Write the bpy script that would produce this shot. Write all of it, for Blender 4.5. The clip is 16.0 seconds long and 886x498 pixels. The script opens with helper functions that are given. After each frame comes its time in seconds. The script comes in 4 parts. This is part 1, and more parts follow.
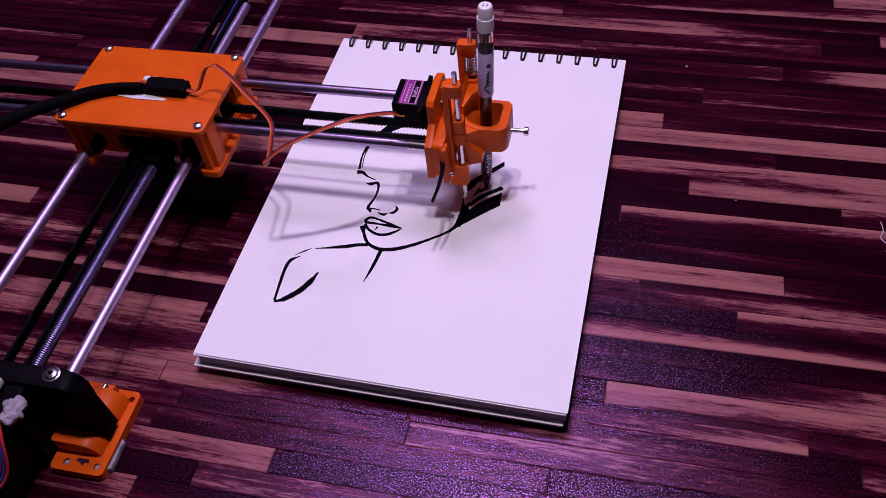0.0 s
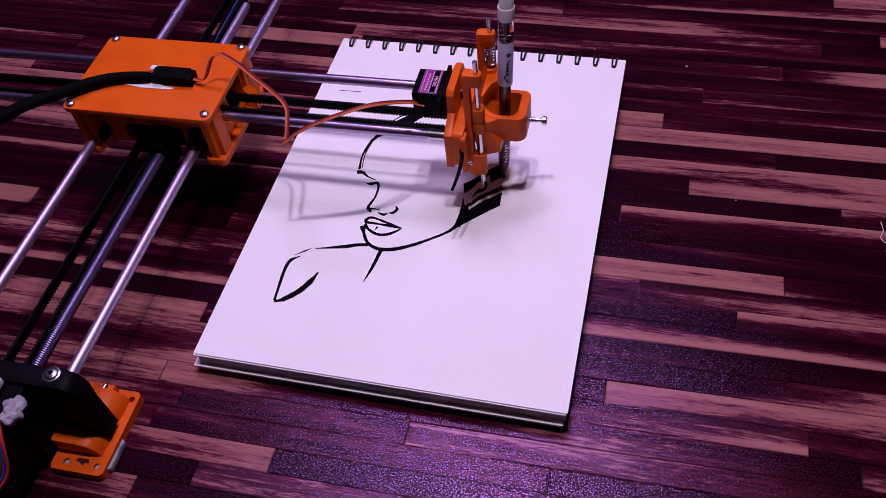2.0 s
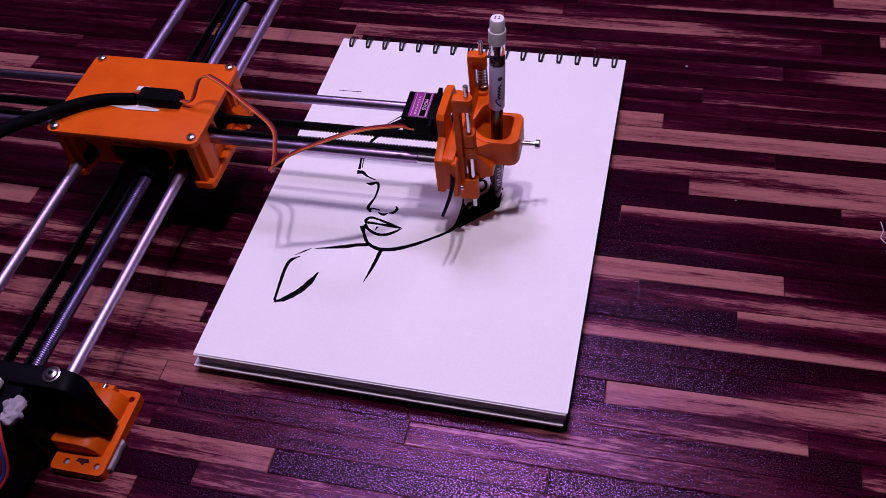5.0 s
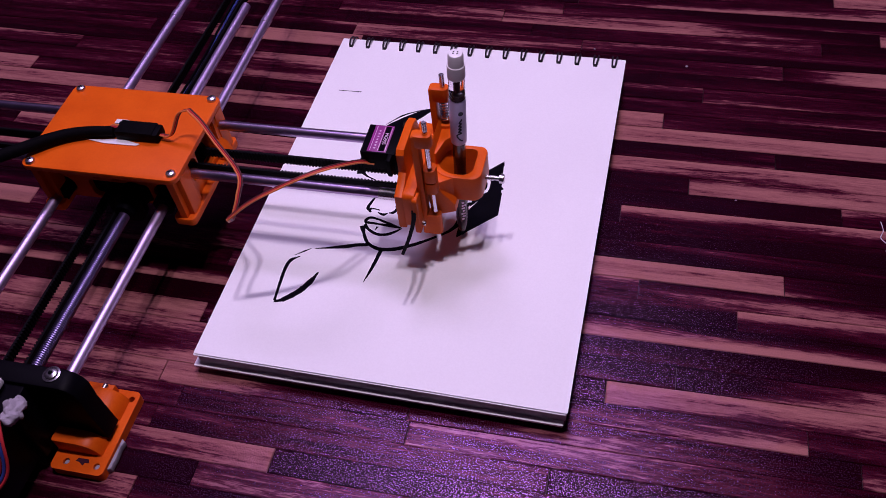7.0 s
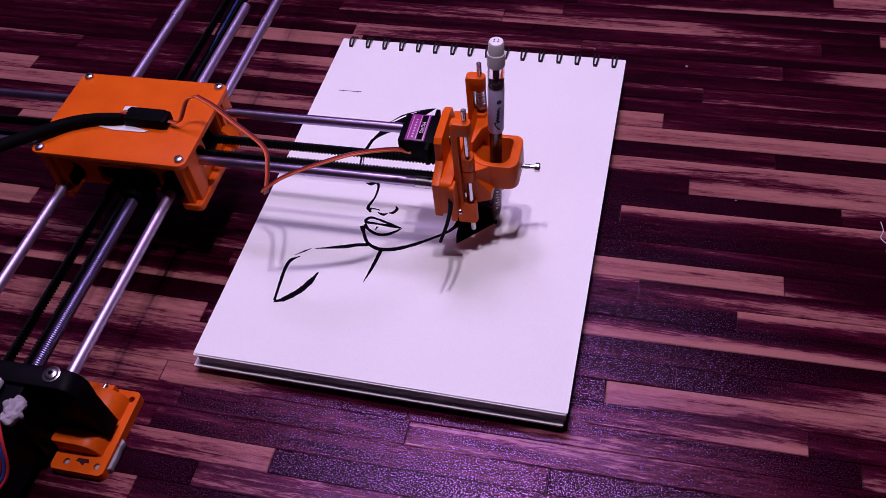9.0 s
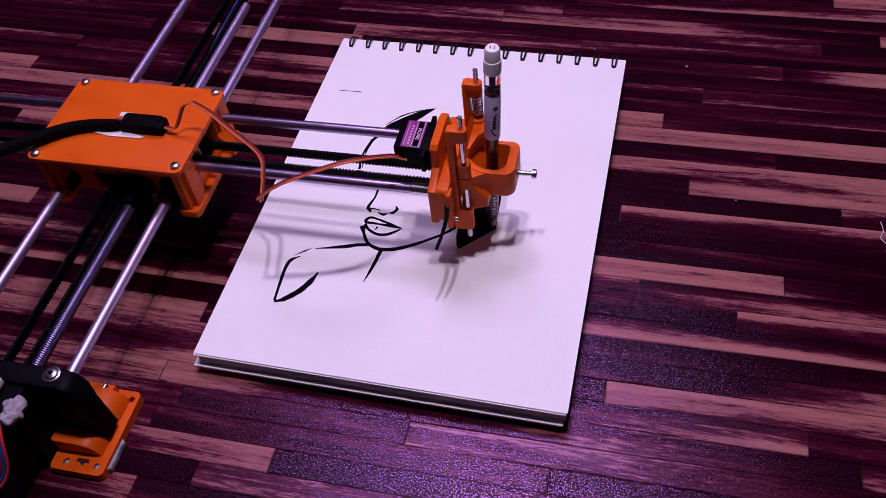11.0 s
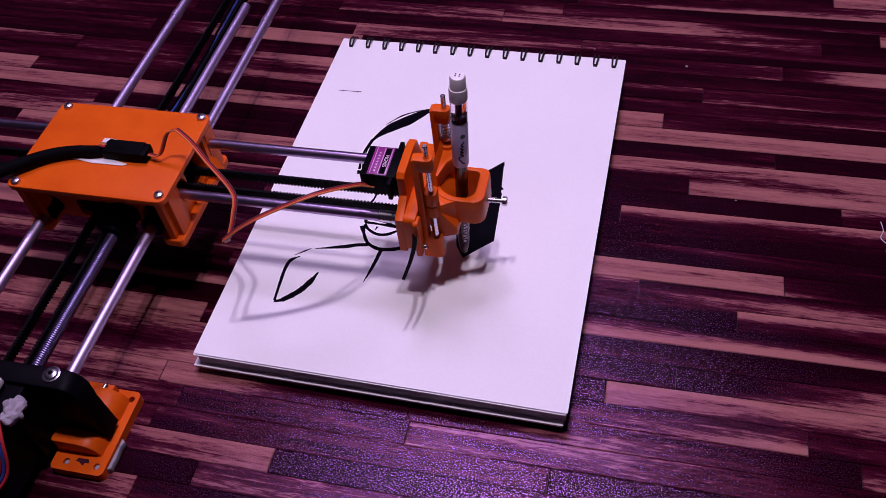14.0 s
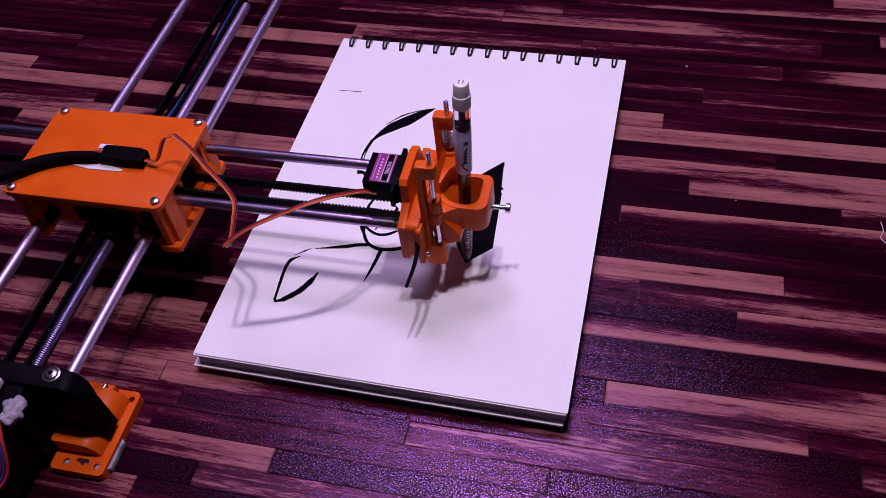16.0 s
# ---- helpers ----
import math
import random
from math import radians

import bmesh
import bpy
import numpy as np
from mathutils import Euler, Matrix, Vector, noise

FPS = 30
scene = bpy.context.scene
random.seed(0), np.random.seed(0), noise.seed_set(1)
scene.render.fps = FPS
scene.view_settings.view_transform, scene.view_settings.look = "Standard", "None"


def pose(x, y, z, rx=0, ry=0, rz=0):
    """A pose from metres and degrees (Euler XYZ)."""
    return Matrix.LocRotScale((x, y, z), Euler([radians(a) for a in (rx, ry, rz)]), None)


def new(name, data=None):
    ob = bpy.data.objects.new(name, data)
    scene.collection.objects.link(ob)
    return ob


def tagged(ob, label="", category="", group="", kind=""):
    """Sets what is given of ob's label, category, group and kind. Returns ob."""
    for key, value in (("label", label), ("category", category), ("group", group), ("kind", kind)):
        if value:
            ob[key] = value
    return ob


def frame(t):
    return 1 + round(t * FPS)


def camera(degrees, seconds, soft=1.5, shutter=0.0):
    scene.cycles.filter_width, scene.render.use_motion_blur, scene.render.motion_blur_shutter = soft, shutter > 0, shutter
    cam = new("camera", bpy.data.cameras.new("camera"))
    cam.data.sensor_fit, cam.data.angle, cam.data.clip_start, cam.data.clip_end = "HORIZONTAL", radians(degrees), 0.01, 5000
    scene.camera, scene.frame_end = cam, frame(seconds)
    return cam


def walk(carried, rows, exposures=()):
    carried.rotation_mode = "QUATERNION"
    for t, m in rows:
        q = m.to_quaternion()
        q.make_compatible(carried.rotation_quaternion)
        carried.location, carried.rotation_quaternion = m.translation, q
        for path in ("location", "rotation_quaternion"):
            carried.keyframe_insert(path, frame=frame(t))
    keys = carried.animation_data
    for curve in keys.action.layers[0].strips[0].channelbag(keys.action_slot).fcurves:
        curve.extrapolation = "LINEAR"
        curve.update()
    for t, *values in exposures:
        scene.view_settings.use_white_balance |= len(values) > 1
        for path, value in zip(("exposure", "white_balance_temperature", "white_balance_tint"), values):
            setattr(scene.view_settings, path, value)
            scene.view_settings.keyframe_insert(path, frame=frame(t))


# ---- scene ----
cam = camera(52.84, 16.0, soft=0.45)
CAM = pose(0.12905, -0.36821, 0.42459, 39.595, 4.942, 13.297)
walk(cam, [(0.0, CAM), (16.0, CAM)], exposures=[(0.0, 0.0), (16.0, 0.0)])

# ---- world and light ----
world = bpy.data.worlds.new("world")
scene.world = world
world.use_nodes = True
world.node_tree.nodes["Background"].inputs[0].default_value = (0.55, 0.42, 0.62, 1)
world.node_tree.nodes["Background"].inputs[1].default_value = 0.05

LAMP = (0.0525, -0.060, 0.95)
BULBS = [(0.0425, 0.020), (-0.0425, -0.020)]
for bx, by in BULBS:
    lamp = bpy.data.lights.new("bulb_light", "AREA")
    lamp.shape, lamp.size = "DISK", 0.034
    lamp.energy, lamp.color = 2.50, (0.975, 0.770, 1.03)
    new("bulb_light", lamp).location = (LAMP[0] + bx, LAMP[1] + by, LAMP[2])

PANEL = (-0.28, 0.88, 2.38)
soft = bpy.data.lights.new("panel_light", "AREA")
soft.shape, soft.size, soft.size_y, soft.energy, soft.color = "RECTANGLE", 0.86, 0.60, 36.0, (0.85, 0.615, 1.17)
new("panel_light", soft).location = PANEL

PAD_W, PAD_H, PAD_TOP = 0.210, 0.2847, 0.016
ROOM_X, ROOM_Y, ROOM_H = 1.6, 1.6, 2.4
YAW = 0.8


# ---- node helpers ----
class Mat:
    def __init__(self, name, rough=0.5, metal=0.0):
        self.m = bpy.data.materials.new(name)
        self.m.use_nodes = True
        self.t = self.m.node_tree
        self.b = self.t.nodes["Principled BSDF"]
        self.b.inputs["Roughness"].default_value = rough
        self.b.inputs["Metallic"].default_value = metal

    def node(self, kind, **kw):
        n = self.t.nodes.new(kind)
        for k, v in kw.items():
            n.inputs[k.replace("_", " ")].default_value = v
        return n

    def link(self, a, b):
        self.t.links.new(a, b)

    def coords(self, scale=(1, 1, 1), world_space=False, vary=0.0):
        if world_space:
            out = self.node("ShaderNodeNewGeometry").outputs["Position"]
        else:
            out = self.node("ShaderNodeTexCoord").outputs["Object"]
        mp = self.node("ShaderNodeMapping")
        mp.inputs["Scale"].default_value = scale
        self.link(out, mp.inputs["Vector"])
        if vary:
            info = self.node("ShaderNodeObjectInfo")
            mul = self.node("ShaderNodeVectorMath")
            mul.operation = "SCALE"
            comb = self.node("ShaderNodeCombineXYZ")
            self.link(info.outputs["Random"], comb.inputs[0])
            self.link(info.outputs["Random"], comb.inputs[2])
            self.link(comb.outputs[0], mul.inputs[0])
            mul.inputs["Scale"].default_value = vary
            self.link(mul.outputs[0], mp.inputs["Location"])
        return mp.outputs[0]

    def noise(self, vec, scale, detail=3.0, rough=0.55):
        n = self.node("ShaderNodeTexNoise", Scale=scale, Detail=detail, Roughness=rough)
        self.link(vec, n.inputs["Vector"])
        return n.outputs["Fac"]

    def ramp(self, fac, stops):
        r = self.node("ShaderNodeValToRGB")
        e = r.color_ramp.elements
        e[0].position, e[0].color = stops[0][0], (*stops[0][1], 1)
        e[1].position, e[1].color = stops[-1][0], (*stops[-1][1], 1)
        for p, c in stops[1:-1]:
            e.new(p).color = (*c, 1)
        self.link(fac, r.inputs[0])
        return r.outputs[0]

    def mix(self, fac, a, b, blend="MIX"):
        n = self.t.nodes.new("ShaderNodeMix")
        n.data_type, n.blend_type = "RGBA", blend
        for sock, v in ((n.inputs[0], fac), (n.inputs[6], a), (n.inputs[7], b)):
            if isinstance(v, (int, float)):
                sock.default_value = v
            elif isinstance(v, tuple):
                sock.default_value = (*v, 1)
            else:
                self.link(v, sock)
        return n.outputs[2]

    def math(self, op, a, b, clamp=False):
        n = self.t.nodes.new("ShaderNodeMath")
        n.operation, n.use_clamp = op, clamp
        for sock, v in ((n.inputs[0], a), (n.inputs[1], b)):
            if isinstance(v, (int, float)):
                sock.default_value = v
            else:
                self.link(v, sock)
        return n.outputs[0]

    def colour(self, v):
        if isinstance(v, tuple):
            self.b.inputs["Base Color"].default_value = (*v, 1)
        else:
            self.link(v, self.b.inputs["Base Color"])

    def bump(self, height, strength, distance):
        n = self.node("ShaderNodeBump", Strength=strength, Distance=distance)
        self.link(height, n.inputs["Height"])
        self.link(n.outputs[0], self.b.inputs["Normal"])

    def rough(self, v):
        self.link(v, self.b.inputs["Roughness"])


def plain(name, c, rough=0.5, metal=0.0, vary=0.25, scale=120.0, bump=0.15, spec=0.5):
    """A surface with mottling at two scales and a fine relief."""
    m = Mat(name, rough, metal)
    v = m.coords()
    big, fine = m.noise(v, scale * 0.25, 4), m.noise(v, scale * 4, 3)
    lo = tuple(x * (1 - vary) for x in c)
    hi = tuple(min(1, x * (1 + vary)) for x in c)
    m.colour(m.mix(0.25, m.ramp(big, [(0.3, lo), (0.7, hi)]), m.ramp(fine, [(0.3, lo), (0.7, hi)])))
    if bump:
        m.bump(fine, bump, 0.0003)
    m.b.inputs["Specular IOR Level"].default_value = spec
    return m.m


# ---- materials ----
def make_wood():
    """Printed strips: the object's colour gives the tone at the ends and middle, its alpha the lean across the strip."""
    m = Mat("vinyl_wood", 0.42)
    info = m.node("ShaderNodeObjectInfo")
    tone = m.node("ShaderNodeSeparateColor")
    m.link(info.outputs["Color"], tone.inputs[0])
    place = m.node("ShaderNodeSeparateXYZ")
    m.link(m.node("ShaderNodeTexCoord").outputs["Object"], place.inputs[0])
    u = m.math("MULTIPLY", place.outputs[0], 2.0)
    before = m.math("MULTIPLY", m.math("MAXIMUM", m.math("MULTIPLY", u, -1.0), 0.0), m.math("SUBTRACT", tone.outputs[0], tone.outputs[1]))
    after = m.math("MULTIPLY", m.math("MAXIMUM", u, 0.0), m.math("SUBTRACT", tone.outputs[2], tone.outputs[1]))
    ends = m.math("ADD", tone.outputs[1], m.math("ADD", before, after))
    lean = m.math("MULTIPLY", m.math("SUBTRACT", info.outputs["Alpha"], 0.5), m.math("MULTIPLY", place.outputs[1], 2.6))
    flame = m.node("ShaderNodeTexNoise", Scale=1.0, Detail=5.0, Roughness=0.66, Distortion=0.35)
    m.link(m.coords((5.0, 92.0, 1.0), True, 37.0), flame.inputs["Vector"])
    ragged = m.noise(m.coords((95.0, 820.0, 1.0), True, 91.0), 1.0, 4.0, 0.7)
    fac = m.math("ADD", m.math("ADD", ends, lean), m.math("MULTIPLY", m.math("SUBTRACT", flame.outputs["Fac"], 0.585), 2.1))
    fac = m.math("ADD", fac, m.math("MULTIPLY", m.math("SUBTRACT", ragged, 0.5), 0.85), True)
    base = m.ramp(fac, [(0.05, (0.0105, 0.0003, 0.0030)), (0.28, (0.0275, 0.0009, 0.0070)), (0.47, (0.052, 0.0050, 0.0160)),
                        (0.57, (0.095, 0.020, 0.033)), (0.64, (0.205, 0.067, 0.074)), (0.95, (0.335, 0.136, 0.124))])
    fine = m.noise(m.coords((150.0, 2200.0, 1.0), True, 53.0), 1.0, 2.0)
    worn = m.noise(m.coords((1, 1, 1), True), 14.0, 3)
    base = m.mix(0.35, base, m.mix(worn, (0.6, 0.5, 0.6), (1.0, 1.0, 1.0)), "MULTIPLY")
    m.colour(m.mix(0.30, base, m.mix(fine, (0.45, 0.40, 0.45), (1.3, 1.3, 1.3)), "MULTIPLY"))
    pos = m.coords((1, 1, 1), True)
    speck = m.noise(pos, 1050.0, 1.0, 0.6)
    glint = m.ramp(m.noise(pos, 1250.0, 1.0), [(0.50, (0.0, 0.0, 0.0)), (0.60, (1.0, 1.0, 1.0))])
    m.link(glint, m.b.inputs["Specular IOR Level"])
    m.b.inputs["Roughness"].default_value = 0.15
    m.b.inputs["Specular Tint"].default_value = (0.94, 0.50, 1.0, 1)
    m.bump(speck, 0.50, 0.00036)
    return m.m


def make_orange():
    m = Mat("orange_print", 0.42)
    v = m.coords()
    big = m.noise(v, 45.0, 4)
    layers = m.noise(m.coords((60.0, 60.0, 2600.0)), 1.0, 1.0)
    c = m.ramp(big, [(0.3, (0.57, 0.074, 0.003)), (0.7, (0.67, 0.100, 0.005))])
    fine = m.noise(v, 700.0, 3)
    m.colour(m.mix(0.06, c, m.ramp(fine, [(0.35, (0.36, 0.05, 0.004)), (0.65, (0.80, 0.20, 0.015))])))
    m.bump(m.math("ADD", layers, m.math("MULTIPLY", big, 0.6)), 0.25, 0.00008)
    m.rough(m.math("ADD", m.math("MULTIPLY", fine, 0.2), 0.3))
    m.b.inputs["Specular IOR Level"].default_value = 0.15
    return m.m


def make_steel(name, c, rough, streak):
    m = Mat(name, rough, 1.0)
    n = m.noise(m.coords(streak), 1.0, 3)
    m.colour(m.ramp(n, [(0.3, tuple(x * 0.9 for x in c)), (0.7, c)]))
    m.rough(m.math("ADD", m.math("MULTIPLY", n, 0.06), rough - 0.03))
    return m.m


def make_paper():
    m = Mat("drawing_paper", 0.75)
    v = m.coords((1, 1, 1), True)
    n = m.noise(v, 900.0, 3)
    big = m.noise(v, 9.0, 2)
    m.colour(m.mix(0.3, m.ramp(big, [(0.3, (0.78, 0.78, 0.81)), (0.7, (0.84, 0.84, 0.87))]),
                   m.ramp(n, [(0.3, (0.78, 0.77, 0.78)), (0.7, (0.88, 0.87, 0.88))])))
    m.bump(n, 0.12, 0.0002)
    m.b.inputs["Specular IOR Level"].default_value = 0.25
    return m.m


def make_glass(name, c, rough=0.08):
    m = Mat(name, rough)
    m.colour(c)
    m.b.inputs["Transmission Weight"].default_value = 1.0
    m.b.inputs["IOR"].default_value = 1.3
    return m.m


def make_glow():
    m = Mat("bulb_glow", 0.4)
    m.colour((0.9, 0.9, 0.9))
    m.b.inputs["Emission Color"].default_value = (0.95, 0.8, 1.0, 1)
    m.b.inputs["Emission Strength"].default_value = 1.0
    return m.m


WOOD, ORANGE, PAPER = make_wood(), make_orange(), make_paper()
STEEL = make_steel("polished_rod", (0.62, 0.59, 0.64), 0.24, (150.0, 150.0, 150.0))
ROD = make_steel("ground_rod", (0.55, 0.43, 0.66), 0.45, (90.0, 90.0, 90.0))
SCREW = make_steel("zinc_screw", (0.62, 0.60, 0.68), 0.32, (150.0, 150.0, 150.0))
# arm rods: rod steel with the dark room's reflection put into its colour
ARMROD = make_steel("ground_rod_dark_reflection", (0.43, 0.32, 0.52), 0.30, (90.0, 90.0, 90.0))
THREAD = make_steel("lead_screw_steel", (0.27, 0.23, 0.38), 0.40, (120.0, 120.0, 120.0))
BLACK = plain("black_plastic", (0.0018, 0.0014, 0.003), 0.45, 0.0, 0.4, 200, 0.1, 0.03)
RUBBER = plain("belt_rubber", (0.0025, 0.0022, 0.0035), 0.6, 0.0, 0.4, 400, 0.1, 0.06)
SLEEVE = plain("braided_sleeve", (0.0022, 0.0018, 0.003), 0.7, 0.0, 0.5, 900, 0.6, 0.04)
INK = plain("black_ink", (0.0016, 0.0012, 0.0036), 0.6, 0.0, 0.4, 300, 0.05, 0.03)
WHITE = plain("white_plastic", (0.72, 0.70, 0.74), 0.35, 0.0, 0.05, 200, 0.05)
PENLABEL = plain("pen_print_white", (0.54, 0.49, 0.72), 0.3, 0.0, 0.08, 200, 0.03)
BARREL = plain("dark_ink_barrel", (0.045, 0.012, 0.022), 0.18, 0.0, 0.4, 200, 0.03)
CLEAR = make_glass("clear_barrel", (0.86, 0.78, 0.84))
PURPLE = plain("purple_sticker", (0.23, 0.016, 0.19), 0.35, 0.0, 0.15, 200, 0.05)
PALE = plain("pale_print", (0.62, 0.45, 0.62), 0.5, 0.0, 0.1, 300, 0)
BLUEPRINT = plain("navy_print", (0.006, 0.006, 0.045), 0.4, 0.0, 0.2, 300, 0)
BOARD = plain("grey_board", (0.10, 0.085, 0.095), 0.8, 0.0, 0.3, 300, 0.3)
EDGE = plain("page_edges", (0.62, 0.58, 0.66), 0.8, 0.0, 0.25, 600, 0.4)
WIRE_O = plain("orange_wire", (0.58, 0.17, 0.055), 0.45, 0.0, 0.15, 300, 0.05)
WIRE_R = plain("red_wire", (0.42, 0.022, 0.03), 0.45, 0.0, 0.2, 300, 0.05)
WIRE_B = plain("brown_wire", (0.075, 0.018, 0.022), 0.45, 0.0, 0.2, 300, 0.05)
WIRE_BLUE = plain("blue_wire", (0.02, 0.05, 0.26), 0.45, 0.0, 0.2, 300, 0.05)
FOAM = plain("white_foam", (0.30, 0.27, 0.32), 0.85, 0.0, 0.2, 500, 0.8)
SPIRAL = plain("black_wire_coat", (0.015, 0.012, 0.018), 0.3, 0.0, 0.3, 300, 0.05)
WALL = plain("wall_paint", (0.06, 0.048, 0.06), 0.85, 0.0, 0.08, 20, 0.1)
CEIL = plain("ceiling_paint", (0.40, 0.37, 0.42), 0.85, 0.0, 0.05, 20, 0.1)
GROOVE = plain("groove", (0.008, 0.002, 0.004), 0.7, 0.0, 0.3, 300, 0)
GLOW = make_glow()


# ---- mesh helpers ----
def part(name, bm, material, parent, label="", smooth=True):
    me = bpy.data.meshes.new(name)
    bm.normal_update()
    bm.to_mesh(me)
    bm.free()
    me.materials.append(material)
    if smooth:
        me.shade_smooth()
        me.set_sharp_from_angle(angle=radians(35))
    ob = new(name, me)
    while parent is not None and parent.parent is not None and parent.parent.parent is not None:
        parent = parent.parent
    if parent is not None:
        ob.parent = parent
    return tagged(ob, label)


def thing(name, label, category, m=None, group="", kind=""):
    ob = new(name)
    ob.empty_display_size = 0.02
    if m is not None:
        ob.matrix_basis = m
    return tagged(ob, label, category, group, kind)


def block(lo, hi, bevel=0.0006, seg=2, bm=None):
    """A box between two corners with rounded edges."""
    bm = bm or bmesh.new()
    c = [(a + b) / 2 for a, b in zip(lo, hi)]
    s = [b - a for a, b in zip(lo, hi)]
    made = bmesh.ops.create_cube(bm, size=1.0, matrix=Matrix.Translation(c) @ Matrix.Diagonal((*s, 1)))["verts"]
    if bevel:
        edges = list({e for v in made for e in v.link_edges})
        bmesh.ops.bevel(bm, geom=edges, offset=bevel, segments=seg, profile=0.6, affect="EDGES")
    return bm


def turn(profile, m=Matrix(), n=24, bm=None):
    """A body of revolution about z from (radius, height) pairs."""
    bm = bm or bmesh.new()
    rings = []
    for r, z in profile:
        rings.append([bm.verts.new(m @ Vector((r * math.cos(a), r * math.sin(a), z))) for a in
                      (2 * math.pi * i / n for i in range(n))])
    for a, b in zip(rings, rings[1:]):
        for i in range(n):
            bm.faces.new((a[i], a[(i + 1) % n], b[(i + 1) % n], b[i]))
    bm.faces.new(rings[0][::-1])
    bm.faces.new(rings[-1])
    return bm


def along(axis):
    return {"x": pose(0, 0, 0, 0, 90, 0), "y": pose(0, 0, 0, -90, 0, 0), "z": Matrix()}[axis]


def rod(p, axis, length, r, n=20, bevel=0.0005, bm=None):
    return turn([(r - bevel, 0), (r, bevel), (r, length - bevel), (r - bevel, length)],
                Matrix.Translation(p) @ along(axis), n, bm)


def spline(pts, steps=8):
    """Catmull-Rom through the points."""
    P = [Vector(p) for p in pts]
    P = [P[0] * 2 - P[1]] + P + [P[-1] * 2 - P[-2]]
    out = []
    for i in range(1, len(P) - 2):
        a, b, c, d = P[i - 1:i + 3]
        for k in range(steps):
            t = k / steps
            out.append(0.5 * ((2 * b) + (c - a) * t + (2 * a - 5 * b + 4 * c - d) * t * t + (3 * b - a - 3 * c + d) * t ** 3))
    out.append(P[-2])
    return out


def tube(pts, r, n=8, steps=8, shift=(0, 0, 0), bm=None):
    """A round cord along a smooth line; r may be a function of 0..1."""
    bm = bm or bmesh.new()
    line = [p + Vector(shift) for p in spline(pts, steps)]
    side, rings = None, []
    for i, p in enumerate(line):
        d = (line[min(i + 1, len(line) - 1)] - line[max(i - 1, 0)]).normalized()
        side = (side - d * side.dot(d)) if side else d.orthogonal()
        side.normalize()
        up = d.cross(side)
        rr = r(i / (len(line) - 1)) if callable(r) else r
        rings.append([bm.verts.new(p + side * rr * math.cos(a) + up * rr * math.sin(a)) for a in
                      (2 * math.pi * k / n for k in range(n))])
    for a, b in zip(rings, rings[1:]):
        for i in range(n):
            bm.faces.new((a[i], a[(i + 1) % n], b[(i + 1) % n], b[i]))
    bm.faces.new(rings[0][::-1])
    bm.faces.new(rings[-1])
    return bm


def prism(outline, lo, hi, axis="z", bevel=0.0, bm=None):
    """An outline of pairs pushed out along an axis, its edges rounded."""
    bm = bm or bmesh.new()
    put = {"z": lambda a, b, c: (a, b, c), "y": lambda a, b, c: (a, c, b), "x": lambda a, b, c: (c, a, b)}[axis]
    bot = [bm.verts.new(put(a, b, lo)) for a, b in outline]
    top = [bm.verts.new(put(a, b, hi)) for a, b in outline]
    n = len(outline)
    caps = [bm.faces.new(bot[::-1]), bm.faces.new(top)]
    for i in range(n):
        bm.faces.new((bot[i], bot[(i + 1) % n], top[(i + 1) % n], top[i]))
    bmesh.ops.recalc_face_normals(bm, faces=bm.faces[:])
    if bevel:
        bmesh.ops.bevel(bm, geom=list({e for f in caps for e in f.edges}), offset=bevel, segments=2, profile=0.6,
                        affect="EDGES")
    return bm


def rounded(x0, y0, x1, y1, r, n=5):
    """A rectangle's outline with round corners."""
    out = []
    for cx, cy, a0 in ((x1 - r, y1 - r, 0), (x0 + r, y1 - r, 90), (x0 + r, y0 + r, 180), (x1 - r, y0 + r, 270)):
        for k in range(n + 1):
            a = radians(a0 + 90 * k / n)
            out.append((cx + r * math.cos(a), cy + r * math.sin(a)))
    return out


def corners(x0, y0, x1, y1, radii, n=6):
    """A rectangle's outline, each corner with a radius of its own, from the upper right round to the lower right."""
    out = []
    for sx, sy, a0, r in ((1, 1, 0, radii[0]), (-1, 1, 90, radii[1]), (-1, -1, 180, radii[2]), (1, -1, 270, radii[3])):
        cx, cy = (x1 - r if sx > 0 else x0 + r), (y1 - r if sy > 0 else y0 + r)
        for k in range(n + 1):
            a = radians(a0 + 90 * k / n)
            out.append((cx + r * math.cos(a), cy + r * math.sin(a)))
    return out


def ringed(outer, inner, lo, hi, bevel=0.0):
    """A wall between two outlines of equal count."""
    bm = bmesh.new()
    n = len(outer)
    v = [[bm.verts.new((a, b, z)) for a, b in o] for o, z in ((outer, lo), (outer, hi), (inner, hi), (inner, lo))]
    for q in range(4):
        a, b = v[q], v[(q + 1) % 4]
        for i in range(n):
            bm.faces.new((a[i], a[(i + 1) % n], b[(i + 1) % n], b[i]))
    bmesh.ops.recalc_face_normals(bm, faces=bm.faces[:])
    if bevel:
        edges = [e for ring in (v[1], v[2], v[0]) for i in range(n) for e in ring[i].link_edges
                 if e.other_vert(ring[i]) == ring[(i + 1) % n]]
        bmesh.ops.bevel(bm, geom=edges, offset=bevel, segments=2, profile=0.6, affect="EDGES")
    return bm


def circle(x, y, r, n=20):
    return [(x + r * math.cos(2 * math.pi * k / n), y + r * math.sin(2 * math.pi * k / n)) for k in range(n)]


